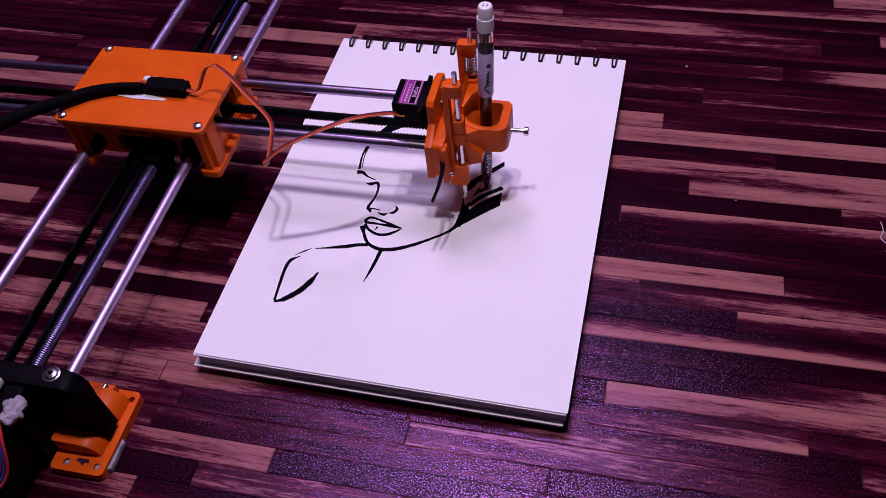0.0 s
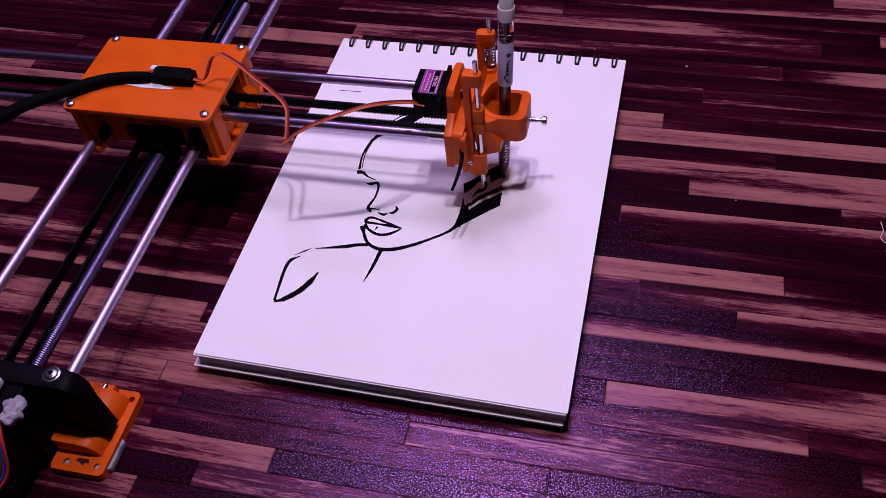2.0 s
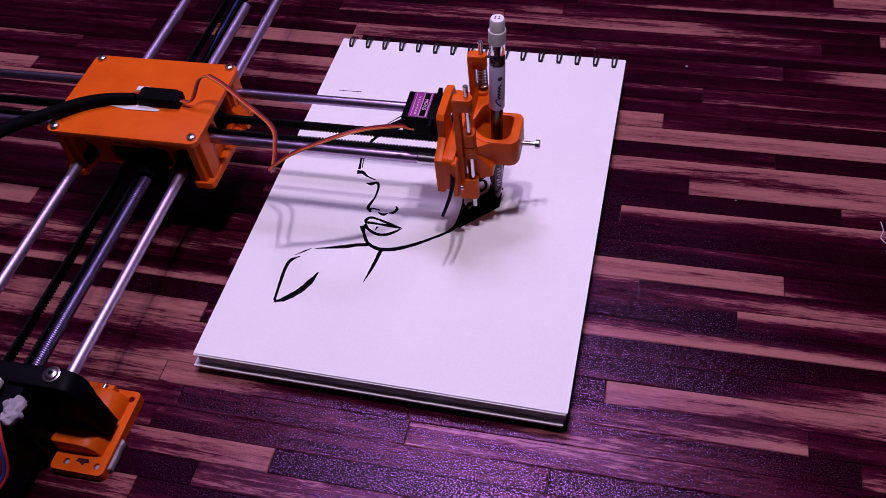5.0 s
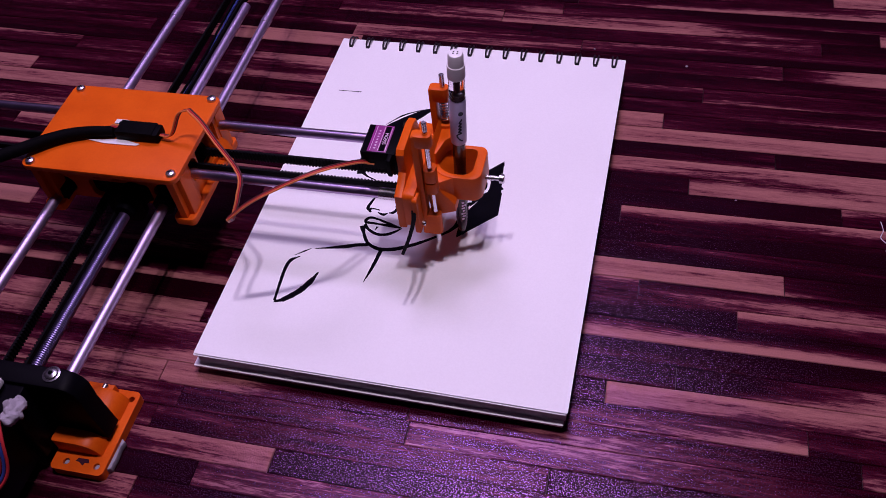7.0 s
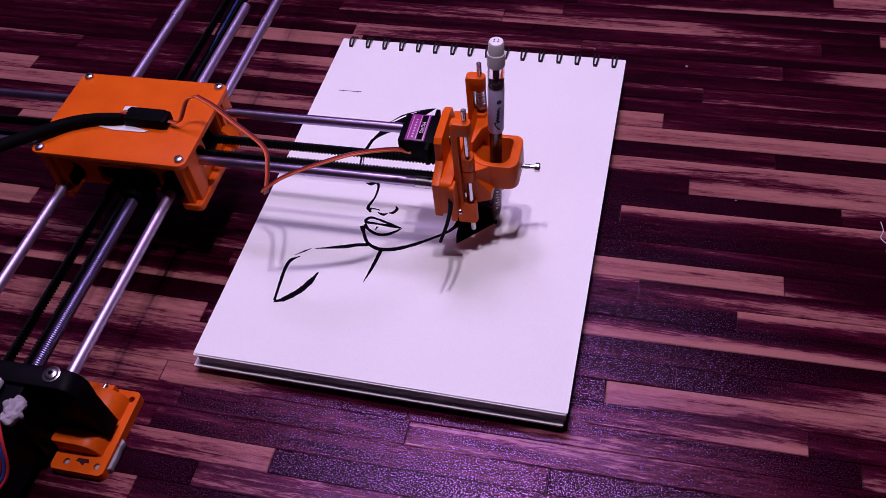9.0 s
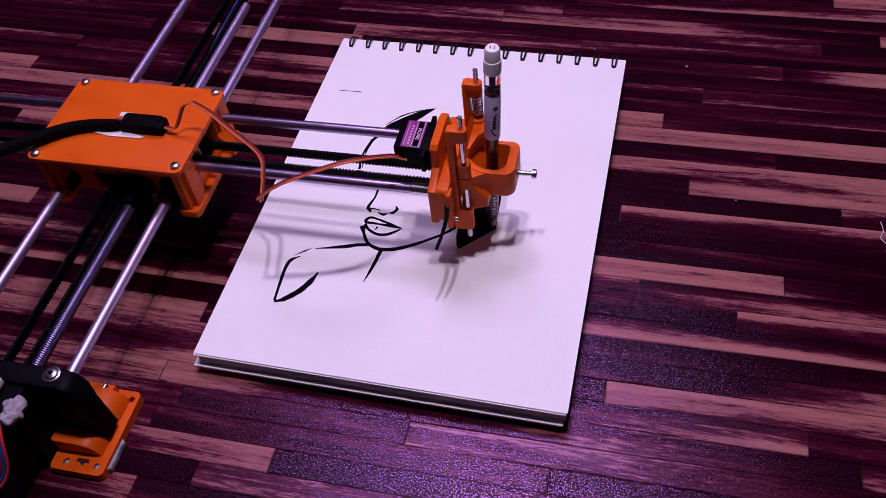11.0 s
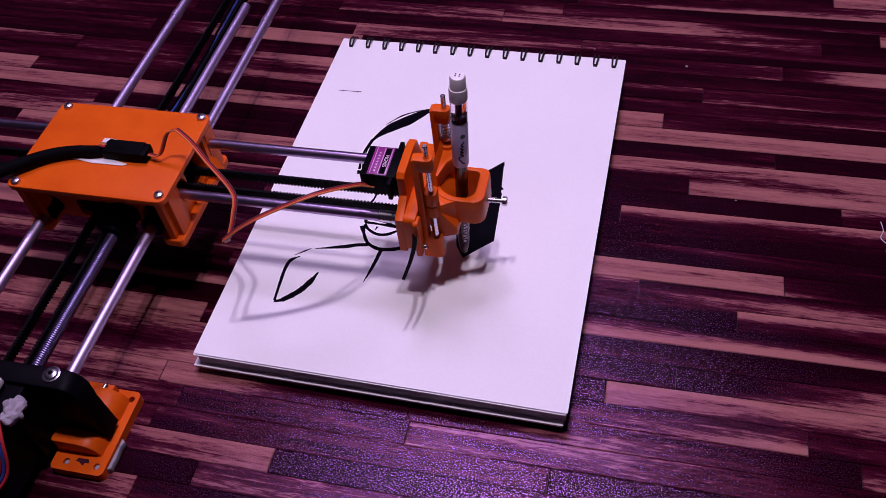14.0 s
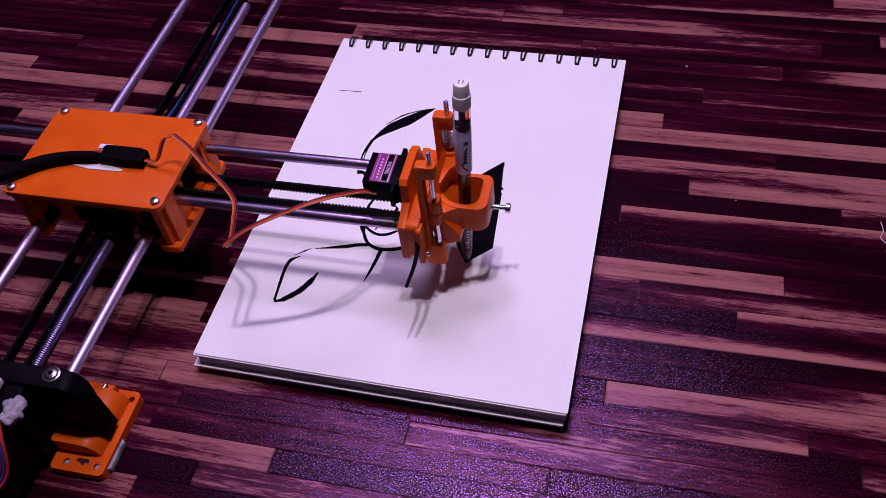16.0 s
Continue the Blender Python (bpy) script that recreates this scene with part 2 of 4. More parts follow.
def holed(outline, holes, lo, hi, axis="z", bm=None):
    """A plate between lo and hi along an axis, with openings through it."""
    bm = bm or bmesh.new()
    put = {"z": lambda a, b, c: (a, b, c), "y": lambda a, b, c: (a, c, b), "x": lambda a, b, c: (c, a, b)}[axis]
    edges, loops = [], []
    for loop in [outline] + holes:
        vs = [bm.verts.new(put(a, b, lo)) for a, b in loop]
        edges += [bm.edges.new((vs[k], vs[(k + 1) % len(vs)])) for k in range(len(vs))]
        loops.append(vs)
    faces = [f for f in bmesh.ops.triangle_fill(bm, use_beauty=True, edges=edges)["geom"] if isinstance(f, bmesh.types.BMFace)]
    twin = {v: bm.verts.new(v.co + Vector(put(0, 0, hi - lo))) for vs in loops for v in vs}
    for f in faces:
        bm.faces.new([twin[v] for v in f.verts][::-1])
    for vs in loops:
        for k in range(len(vs)):
            a, d = vs[k], vs[(k + 1) % len(vs)]
            bm.faces.new((a, d, twin[d], twin[a]))
    bmesh.ops.recalc_face_normals(bm, faces=bm.faces[:])
    return bm


def screw_head(parent, x, y, z, r=0.0028, name="screw"):
    """A pan-head screw with a cross slot."""
    s = part(name, turn([(r, 0), (r, 0.0008), (r * 0.85, 0.0017), (r * 0.45, 0.0022), (r * 0.12, 0.0023)],
                        Matrix.Translation((x, y, z))), SCREW, parent, "bright steel cross-head screw")
    bm = block((x - r * 0.5, y - r * 0.09, z + 0.0017), (x + r * 0.5, y + r * 0.09, z + 0.00238), 0)
    block((x - r * 0.09, y - r * 0.5, z + 0.0017), (x + r * 0.09, y + r * 0.5, z + 0.00236), 0, bm=bm)
    part("cross_slot", bm, BLACK, s)
    return s


def belt(p, axis, length, tooth_side, width=0.006, thick=0.0011, pitch=0.002):
    """A toothed belt standing on edge; teeth on one face."""
    bm = bmesh.new()
    n = int(length / pitch)
    for i in range(n):
        a = i * pitch
        for lo, hi, t0, t1 in ((a, a + pitch, 0.0, thick), (a + 0.0004, a + 0.0014, -0.00085, 0.0)):
            u0, u1 = sorted((t0 * tooth_side, t1 * tooth_side))
            c0, c1 = ((lo, u0), (hi, u1)) if axis == "x" else ((u0, lo), (u1, hi))
            q = [bm.verts.new((p[0] + a0, p[1] + b0, p[2] + z)) for z in (-width / 2, width / 2)
                 for a0, b0 in ((c0[0], c0[1]), (c1[0], c0[1]), (c1[0], c1[1]), (c0[0], c1[1]))]
            for f in ((3, 2, 1, 0), (4, 5, 6, 7), (0, 1, 5, 4), (1, 2, 6, 5), (2, 3, 7, 6), (3, 0, 4, 7)):
                bm.faces.new([q[k] for k in f])
    return bm


# ---- the setting ----
def make_room():
    floor = part("floor", block((-ROOM_X, -ROOM_Y, -0.05), (ROOM_X, ROOM_Y, -0.0012), 0), GROOVE, None)
    tagged(floor, "dark red-brown wood-strip floor with pale streaks", "floor", kind="structure")
    for name, lo, hi in (("wall_north", (-ROOM_X, ROOM_Y, -0.05), (ROOM_X, ROOM_Y + 0.1, ROOM_H)),
                         ("wall_south", (-ROOM_X, -ROOM_Y - 0.1, -0.05), (ROOM_X, -ROOM_Y, ROOM_H)),
                         ("wall_east", (ROOM_X, -ROOM_Y - 0.1, -0.05), (ROOM_X + 0.1, ROOM_Y + 0.1, ROOM_H)),
                         ("wall_west", (-ROOM_X - 0.1, -ROOM_Y - 0.1, -0.05), (-ROOM_X, ROOM_Y + 0.1, ROOM_H))):
        tagged(part(name, block(lo, hi, 0), WALL, None), "plain dark painted room wall", "wall", kind="structure")
    tagged(part("ceiling", block((-ROOM_X - 0.1, -ROOM_Y - 0.1, ROOM_H), (ROOM_X + 0.1, ROOM_Y + 0.1, ROOM_H + 0.1), 0), CEIL, None),
           "plain pale painted ceiling", "ceiling", kind="structure")
    lamp = thing("pendant_lamp", "hanging lamp with two small glowing bulbs", "lamp", pose(LAMP[0], LAMP[1], 0))
    part("ceiling_plate", turn([(0.045, ROOM_H - 0.025), (0.050, ROOM_H - 0.020), (0.050, ROOM_H)]), WHITE, lamp)
    part("stem", rod((0, 0, LAMP[2] + 0.075), "z", ROOM_H - 0.025 - LAMP[2] - 0.075, 0.005), WHITE, lamp)
    yoke = part("yoke", block((-0.058, -0.008, LAMP[2] + 0.062), (0.058, 0.008, LAMP[2] + 0.078), 0.002), WHITE, lamp)
    yoke.matrix_basis = pose(0, 0, 0, 0, 0, math.degrees(math.atan2(BULBS[0][1], BULBS[0][0])))
    for bx, by in BULBS:
        b = part("shade", turn([(0.021, LAMP[2] + 0.004), (0.023, LAMP[2] + 0.004), (0.023, LAMP[2] + 0.035), (0.010, LAMP[2] + 0.063)],
                               Matrix.Translation((bx, by, 0))), WHITE, lamp)
        part("bulb", turn([(0.016, LAMP[2] + 0.001), (0.018, LAMP[2] + 0.003), (0.018, LAMP[2] + 0.004)], Matrix.Translation((bx, by, 0))), GLOW, b)
    panel = thing("ceiling_panel", "flat rectangular ceiling light panel", "lamp", pose(*PANEL))
    part("frame", ringed(rounded(-0.44, -0.32, 0.44, 0.32, 0.01), rounded(-0.40, -0.28, 0.40, 0.28, 0.01), -0.01, ROOM_H - PANEL[2], 0.002), WHITE, panel)
    part("diffuser", block((-0.40, -0.28, 0.004), (0.40, 0.28, 0.012), 0), GLOW, panel)
    return floor


# ---- drawing pad ----
def make_pad():
    pad = thing("drawing_pad", "white spiral-bound drawing pad lying on the floor", "drawing pad")
    w, h = PAD_W / 2, PAD_H / 2
    part("backing_board", prism(rounded(-w + 0.001, -h + 0.0015, w - 0.001, h, 0.002), 0.0, 0.0022, "z", 0.0002), BOARD, pad,
         "dark grey cardboard back")
    part("bottom_sheet", prism(rounded(-w - 0.0018, -h - 0.0024, w - 0.0018, h, 0.0008), 0.0050, 0.0066, "z", 0.0003), PAPER, pad)
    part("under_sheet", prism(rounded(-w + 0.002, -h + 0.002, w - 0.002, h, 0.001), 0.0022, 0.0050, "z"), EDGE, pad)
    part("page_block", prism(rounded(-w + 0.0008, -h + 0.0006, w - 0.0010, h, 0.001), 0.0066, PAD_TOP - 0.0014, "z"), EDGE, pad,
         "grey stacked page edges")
    part("loose_sheet", prism(rounded(-w - 0.0003, -h - 0.0007, w - 0.0006, h, 0.0008), PAD_TOP - 0.0014, PAD_TOP - 0.0009, "z"), PAPER, pad)
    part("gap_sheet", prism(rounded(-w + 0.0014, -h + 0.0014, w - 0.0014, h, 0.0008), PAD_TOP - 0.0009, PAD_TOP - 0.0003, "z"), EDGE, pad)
    part("top_sheet", prism(rounded(-w, -h, w, h, 0.0008), PAD_TOP - 0.0003, PAD_TOP, "z"), PAPER, pad, "white top page")
    hole_y = h - 0.0075
    for i in range(16):
        x = -0.0966 + 0.01292 * i
        part("punched_hole", prism(rounded(x - 0.0013, hole_y - 0.0022, x + 0.0017, hole_y + 0.0008, 0.0006), PAD_TOP, PAD_TOP + 0.00006, "z"),
             INK, pad)
        bm = bmesh.new()
        for dx in (-0.0014, 0.0014):
            wob = random.uniform(-0.0004, 0.0004)
            tube([(x + dx * 0.7, hole_y - 0.001, PAD_TOP - 0.002), (x + dx * 0.8, hole_y + 0.0003, PAD_TOP + 0.0012),
                  (x + dx, hole_y + 0.004, PAD_TOP + 0.0024), (x + dx + wob, hole_y + 0.0095, PAD_TOP + 0.0005),
                  (x + dx + wob, h + 0.0042, PAD_TOP - 0.006), (x + dx, h + 0.001, 0.0014)], 0.00062, 6, 5, bm=bm)
        tube([(x - 0.001, hole_y - 0.0009, PAD_TOP + 0.0006), (x, hole_y - 0.0013, PAD_TOP + 0.0007), (x + 0.001, hole_y - 0.0009, PAD_TOP + 0.0006)],
             0.0006, 6, 3, bm=bm)
        part("wire_loop", bm, SPIRAL, pad, "black binding wire loop")
    return pad


# ---- ink ----
def ribbon(pts, width, z0=PAD_TOP - 0.0001, z1=PAD_TOP + 0.00012, ragged=0.0):
    """A flat stroke along a smooth line; width in mm is a number or a list along it. Points in mm."""
    line = spline([(a / 1000, b / 1000, 0) for a, b in pts], 8)
    n = len(line)
    ws = width if isinstance(width, (list, tuple)) else [width, width]
    bm = bmesh.new()
    rows = []
    for i, p in enumerate(line):
        d = (line[min(i + 1, n - 1)] - line[max(i - 1, 0)]).normalized()
        s = Vector((-d.y, d.x, 0))
        u = i / (n - 1) * (len(ws) - 1)
        k = min(int(u), len(ws) - 2)
        w = 1.2 * (ws[k] + (ws[k + 1] - ws[k]) * (u - k)) / 2000 + random.uniform(-ragged, ragged) / 1000
        rows.append([bm.verts.new((q.x, q.y, z)) for z in (z0, z1) for q in (p - s * w, p + s * w)])
    for a, b in zip(rows, rows[1:]):
        for i, j in ((0, 1), (1, 3), (3, 2), (2, 0)):
            bm.faces.new((a[i], a[j], b[j], b[i]))
    bm.faces.new([rows[0][k] for k in (0, 1, 3, 2)])
    bm.faces.new([rows[-1][k] for k in (0, 2, 3, 1)])
    bmesh.ops.recalc_face_normals(bm, faces=bm.faces[:])
    return bm


def patch(pts):
    bm = prism([(a / 1000, b / 1000) for a, b in pts], PAD_TOP - 0.0001, PAD_TOP + 0.0001)
    return bm


HATCH = []


def make_drawing():
    """Plain black marker strokes on the top page."""
    d = thing("ink_drawing", "black marker line drawing on the white page", "drawing")

    def stroke(pts, width, ragged=0.08):
        part("ink_stroke", ribbon(pts, width, ragged=ragged), INK, d, smooth=False)

    stroke([(-52.4, 39.5), (-54.0, 30), (-54.6, 22), (-53.0, 10.6)], [1.0, 1.3, 1.0, 1.5])
    stroke([(-53.8, 8.0), (-50, 8.2), (-46.1, 5.4), (-39.6, 2.8)], [2.8, 2.2, 1.0, 0.4])
    stroke([(-45.2, -0.6), (-41.5, -0.9), (-38.1, 1.2)], [0.3, 2.4, 1.2])
    stroke([(-38.4, 1.2), (-36.2, -2.1), (-35.7, -11.1), (-37.4, -18.2), (-37.6, -21.5), (-34.8, -24.4)], [1.8, 1.4, 1.0, 1.6, 1.8, 0.9])
    stroke([(-36.4, -21.8), (-33.4, -21.4), (-29.7, -22.0)], [1.6, 0.7, 0.7])
    stroke([(-30.4, -24.0), (-26.6, -25.2), (-24.0, -23.6)], [0.6, 1.8, 0.5])
    stroke([(-23.4, -23.4), (-20.8, -22.6), (-19.2, -19.6), (-20.6, -17.2)], [0.5, 1.8, 1.7, 0.5])
    stroke([(-12.9, -34.2), (-20.4, -32.0), (-29.1, -29.4), (-33.7, -28.8), (-36.0, -31.3), (-34.9, -34.0)], [0.8, 1.5, 1.1, 1.6, 1.8, 1.6])
    stroke([(-34.6, -33.0), (-27.2, -33.2), (-20.0, -33.6), (-12.9, -34.2)], [1.6, 1.2, 1.7, 1.2])
    stroke([(-12.0, -34.3), (-16.7, -38.6), (-21.5, -41.1), (-26.9, -41.1), (-32.5, -38.2), (-35.7, -34.5)], [0.5, 1.7, 1.9, 1.7, 1.4, 1.6])
    stroke([(-27.4, -35.4), (-28.2, -38.4)], [1.2, 0.4])
    stroke([(-36.8, -36.0), (-34.6, -41.3), (-30.6, -48.0), (-25.8, -51.3), (-19.7, -52.5), (-11.7, -50.8), (-2.3, -46.2),
            (6.8, -40.2), (15.7, -33.3), (20.2, -27.5), (22.0, -22.0)], [3.4, 1.6, 1.7, 1.9, 2.2, 2.3, 2.0, 1.6, 1.5, 2.2, 3.0])
    stroke([(-20.1, -53.0), (-20.9, -60.7), (-22.2, -69.6), (-23.9, -78.3)], [2.0, 1.9, 1.5, 0.3])
    stroke([(-29.2, -50.3), (-36.0, -51.6), (-42.9, -54.0), (-60.5, -58.4)], [1.9, 2.2, 2.4, 0.3])
    stroke([(-62.6, -58.5), (-66.5, -61.5), (-71.2, -65.2)], [0.3, 0.8, 0.3])
    stroke([(-67.6, -65.6), (-72.4, -69.6), (-73.6, -76.0), (-73.1, -85.3), (-71.9, -99.6)], [0.4, 2.0, 1.8, 1.6, 1.2])
    stroke([(-72.0, -100.0), (-69.5, -99.6), (-65.7, -97.2), (-59.4, -90.6), (-55.1, -82.7), (-52.7, -75.5)], [2.0, 1.4, 3.0, 3.2, 3.0, 0.4], 0.2)
    stroke([(-90.5, 84.4), (-73.7, 84.8)], [0.35, 0.45], 0.03)
    stroke([(-51.6, 12.0), (-53.1, 24.0), (-51.9, 36.5), (-49.5, 43.0), (-42.5, 52.0), (-33.5, 60.0), (-25.0, 68.5), (-17.0, 74.8)],
           [0.5, 0.6, 1.0, 2.6, 6.5, 7.5, 5.0, 0.3])
    stroke([(-46.8, 54.5), (-38.4, 64.3), (-28.6, 70.5), (-18.5, 74.6)], [0.4, 0.9, 0.7, 0.4])
    # beside the ear
    part("ink_fill", patch([(17.2, 7.9), (21.8, 12.0), (25.6, 16.6), (39.2, 31.4), (40.0, 27.4), (30.8, 16.4), (26.8, 12.3), (24.2, 5.9), (21.7, 2.1), (19.3, -0.2)]), INK, d, smooth=False)
    stroke([(26.6, 11.8), (29.3, 12.7), (31.2, 10.5), (31.7, 6.6), (29.7, 3.8), (26.9, 1.4), (25.3, -2.7)], [0.8, 1.5, 1.7, 1.5, 1.4, 1.2, 0.4])
    stroke([(30.8, 4.0), (28.0, 5.0), (26.7, 2.4)], [0.4, 1.0, 0.4])
    stroke([(19.6, -5.0), (21.5, -10.0), (23.4, -10.7), (24.5, -7.6), (27.2, -8.2)], [0.4, 1.4, 1.6, 1.2, 0.6])
    stroke([(24.9, -9.6), (30.4, -1.6), (42.3, 8.4)], [1.6, 2.4, 2.6])
    stroke([(20.0, -4.2), (21.0, -12.9), (21.6, -22.0), (21.0, -27.6)], [0.5, 1.6, 3.4, 3.4])
    part("ink_fill", patch([(21.4, -28.2), (21.4, -14.0), (25.2, -13.4), (30.8, -6.2), (42.8, 4.4), (43.5, -6.8), (34, -15.6)]), INK, d, smooth=False)
    part("ink_fill", patch([(22.0, -28.0), (21.9, -10.0), (24.2, -9.6), (25.4, -14.0)]), INK, d, smooth=False)

    # hatched rows: each shows once the marker has passed there
    def hatch(c, left, right, t):
        h = 1.06
        quad = [(e(c + s), e(c + s) - c - s) for e, s in ((left, -h), (right, -h), (right, h), (left, h))]
        bm = prism([(x / 1000, y / 1000) for x, y in quad], PAD_TOP - 0.0001, PAD_TOP + 0.00009 + 0.000001 * (len(HATCH) % 9))
        HATCH.append((part("ink_hatch", bm, INK, d, smooth=False), t))

    def right_edge(c):
        return 39.2 + (c - 8.5) * 0.10 if c < 51 else 43.5 + (c - 51) * 0.066

    def left_edge(c):
        if c < 40:
            return 31.0 + 0.25 * (c - 10) if c < 23 else 34.2 - 1.1 * max(0.0, c - 30)
        return 22.0 if c < 57 else 22.2 + 0.19 * (c - 57) if c < 66 else 23.9 + 0.40 * (c - 66)

    for i in range(15):
        hatch(9.9 + 1.95 * i, left_edge, right_edge, 0.15 + 4.0 * i / 14)
    for i in range(4):
        hatch(50.2 + 1.95 * i, left_edge, right_edge, 4.9 + 0.4 * i)
    for i in range(15):
        hatch(57.6 + 2.0 * i, left_edge, right_edge, 6.5 + 9.3 * i / 14)
    return d


BASE = pose(-0.1748, 0.0, 0, 0, 0, YAW)


# ---- plotter frame: rods, lead screw, belts, feet ----
def make_frame():
    f = thing("pen_plotter", "orange and black pen plotter with steel rods standing on the floor", "pen plotter", BASE)
    y0, y1, z = -0.190, 0.62, 0.050
    for x in (-0.0418, 0.0285):
        guide = part("guide_rod", rod((x, y0, z), "y", y1 - y0, 0.0031), ROD, f, "polished steel guide rod")
        part("rod_collar", rod((x, 0.108, z), "y", 0.007, 0.0036), ROD, guide)
    core = part("lead_screw", rod((0.0075, y0, z), "y", 0.190, 0.0027), THREAD, f, "grey threaded lead screw")
    part("screw_shaft", rod((0.0072, 0.0, z), "y", 0.129, 0.0031, bevel=0.0012), ROD, core, "smooth steel shaft end")
    bm = bmesh.new()
    n, turns, r = 10, 146, 0.0035
    prev = None
    for i in range(turns * n + 1):
        a, y = 2 * math.pi * i / n, y0 + 0.004 + 0.00126 * i / n
        u, w = math.cos(a), math.sin(a)
        ring = [bm.verts.new((0.0075 + u * q, y + dy, z + w * q)) for q, dy in ((0.0027, -0.00045), (r, 0), (0.0027, 0.00045))]
        if prev:
            bm.faces.new((prev[0], prev[1], ring[1], ring[0]))
            bm.faces.new((prev[1], prev[2], ring[2], ring[1]))
        prev = ring
    part("thread", bm, THREAD, core)
    for x, side in ((-0.0128, 1), (-0.0008, -1)):
        part("drive_belt", belt((x, y0, z - 0.004), "y", y1 - y0, -side), RUBBER, f, "black toothed drive belt", smooth=False)
    # end block: dark bracket over an orange foot
    # outline runs to the bottom at lower left, a black fill for shadow there
    out = [(-0.075, 0.0095), (-0.075, 0.0585), (0.0310, 0.0585), (0.0350, 0.0570), (0.0380, 0.0540), (0.0395, 0.0490), (0.0385, 0.036), (0.0395, 0.020), (0.0400, 0.0095)]
    part("end_block", prism(out, -0.1985, -0.187, "y", 0.0012), BLACK, f, "black plastic rod end block, filled out at lower left for shade")
    part("motor", prism(rounded(-0.085, -0.262, 0.008, -0.206, 0.005), 0.010, 0.052, "z", 0.0015), BLACK, f, "black stepper motor")
    part("motor_bracket", prism(rounded(-0.080, -0.215, 0.012, -0.198, 0.002), 0.010, 0.056, "z", 0.001), BLACK, f)
    s = part("washer_screw", turn([(0.0046, 0), (0.0046, 0.0006), (0.0036, 0.0008), (0.0034, 0.0016), (0.0026, 0.0021), (0.0012, 0.0022)],
                                  Matrix.Translation((0.0246, -0.1912, 0.0585))), STEEL, f, "bright steel screw with washer")
    part("hex_socket", turn([(0.0012, 0.0), (0.0012, 0.0005)], Matrix.Translation((0.0246, -0.1912, 0.0604)), 6), BLACK, s)
    # foot
    foot = part("foot", holed(rounded(0.0125, -0.2185, 0.0435, -0.1675, 0.003),
                              [circle(0.0395, -0.1725, 0.0018), circle(0.0385, -0.2135, 0.0018), circle(0.0205, -0.2135, 0.0018)],
                              0.0, 0.0062), ORANGE, f, "orange printed plastic foot")
    for x in (0.0385, 0.0205):
        part("foot_dowel", turn([(0.0017, 0.0), (0.0017, 0.0045), (0.001, 0.0052)], Matrix.Translation((x, -0.2135, 0))), FOAM, foot)
    ridge = [(0.0125, 0.006), (0.0125, 0.0165), (0.026, 0.0165), (0.0300, 0.0161), (0.0335, 0.0149), (0.0362, 0.0127), (0.0380, 0.0098), (0.0390, 0.006)]
    part("foot_ridge", prism(ridge, -0.1865, -0.1725, "y", 0.0018), ORANGE, foot)
    part("foot_ridge", prism(ridge, -0.2080, -0.1985, "y", 0.0018), ORANGE, foot)
    part("foot_web", block((0.0125, -0.1995, 0.006), (0.036, -0.186, 0.0095), 0.0008), ORANGE, foot)
    part("foot_ear", prism([(0.0125, -0.1725), (0.030, -0.1725), (0.030, -0.1685), (0.0145, -0.1685), (0.0125, -0.170)], 0.006, 0.0125, "z", 0.0006), ORANGE, foot)
    part("set_screw", rod((0.0255, -0.176, 0.0135), "y", 0.0065, 0.0016, 12), STEEL, foot, "steel set screw")
    part("shim", prism([(0.0435, -0.2135), (0.0455, -0.2125), (0.0458, -0.206), (0.0452, -0.2), (0.0462, -0.1965), (0.0438, -0.195)], 0.0, 0.0045, "z", 0.0008),
         FOAM, f, "torn white foam strip beside the foot")
    part("tear_mark", prism([(0.0255, -0.2125), (0.0265, -0.2105), (0.0325, -0.2105), (0.0335, -0.2125), (0.031, -0.2128), (0.0305, -0.2145), (0.028, -0.2128)],
                            0.0062, 0.00632), BARREL, foot)
    # motor leads and a lump of padding
    bm = bmesh.new()
    bmesh.ops.create_icosphere(bm, subdivisions=4, radius=0.0062, matrix=Matrix.Translation((0.0132, -0.2125, 0.0560)) @ Matrix.Diagonal((0.85, 1.25, 0.75, 1)))
    for v in bm.verts:
        v.co += v.normal * (noise.noise(v.co * 260) * 0.0022 + noise.noise(v.co * 700) * 0.0007)
    part("padding", bm, FOAM, f, "lump of white padding")
    part("clip", prism(rounded(-0.003, -0.2065, 0.0025, -0.199, 0.001), 0.0585, 0.0625, "z", 0.0006), WHITE, f)
    for m, dx in ((WIRE_R, 0.0), (WIRE_BLUE, -0.0022), (WIRE_R, -0.0045)):
        part("motor_lead", tube([(-0.006 + dx, -0.206, 0.060), (0.004 + dx, -0.212, 0.0585), (0.012 + dx, -0.226, 0.050), (0.013 + dx, -0.236, 0.035),
                                 (0.004 + dx, -0.246, 0.026), (-0.012 + dx, -0.252, 0.022)], 0.0008), m, f)
    for m, dx in ((WIRE_R, 0.0), (WIRE_BLUE, -0.003), (SLEEVE, -0.0055)):
        part("loose_lead", tube([(-0.006 + dx, 0.0, 0.043), (-0.0085 + dx, 0.04, 0.036), (-0.0125 + dx, 0.09, 0.03), (-0.0150 + dx, 0.16, 0.03), (-0.0150 + dx, 0.3, 0.03), (-0.0150 + dx, 0.6, 0.03)],
                                0.0009), m, f)
    # far end block, out beyond the lamp's pool
    part("far_block", block((-0.06, 0.615, 0.0), (0.05, 0.64, 0.062), 0.002), BLACK, f)
    return f


# ---- carriage: orange housing on the rods ----
LEAD_END = Vector((-0.0425, -0.0160, 0.0876))
LEADS = []
PIVOT = (0.0495, -0.0005, 0.1025)
SWINGS = []


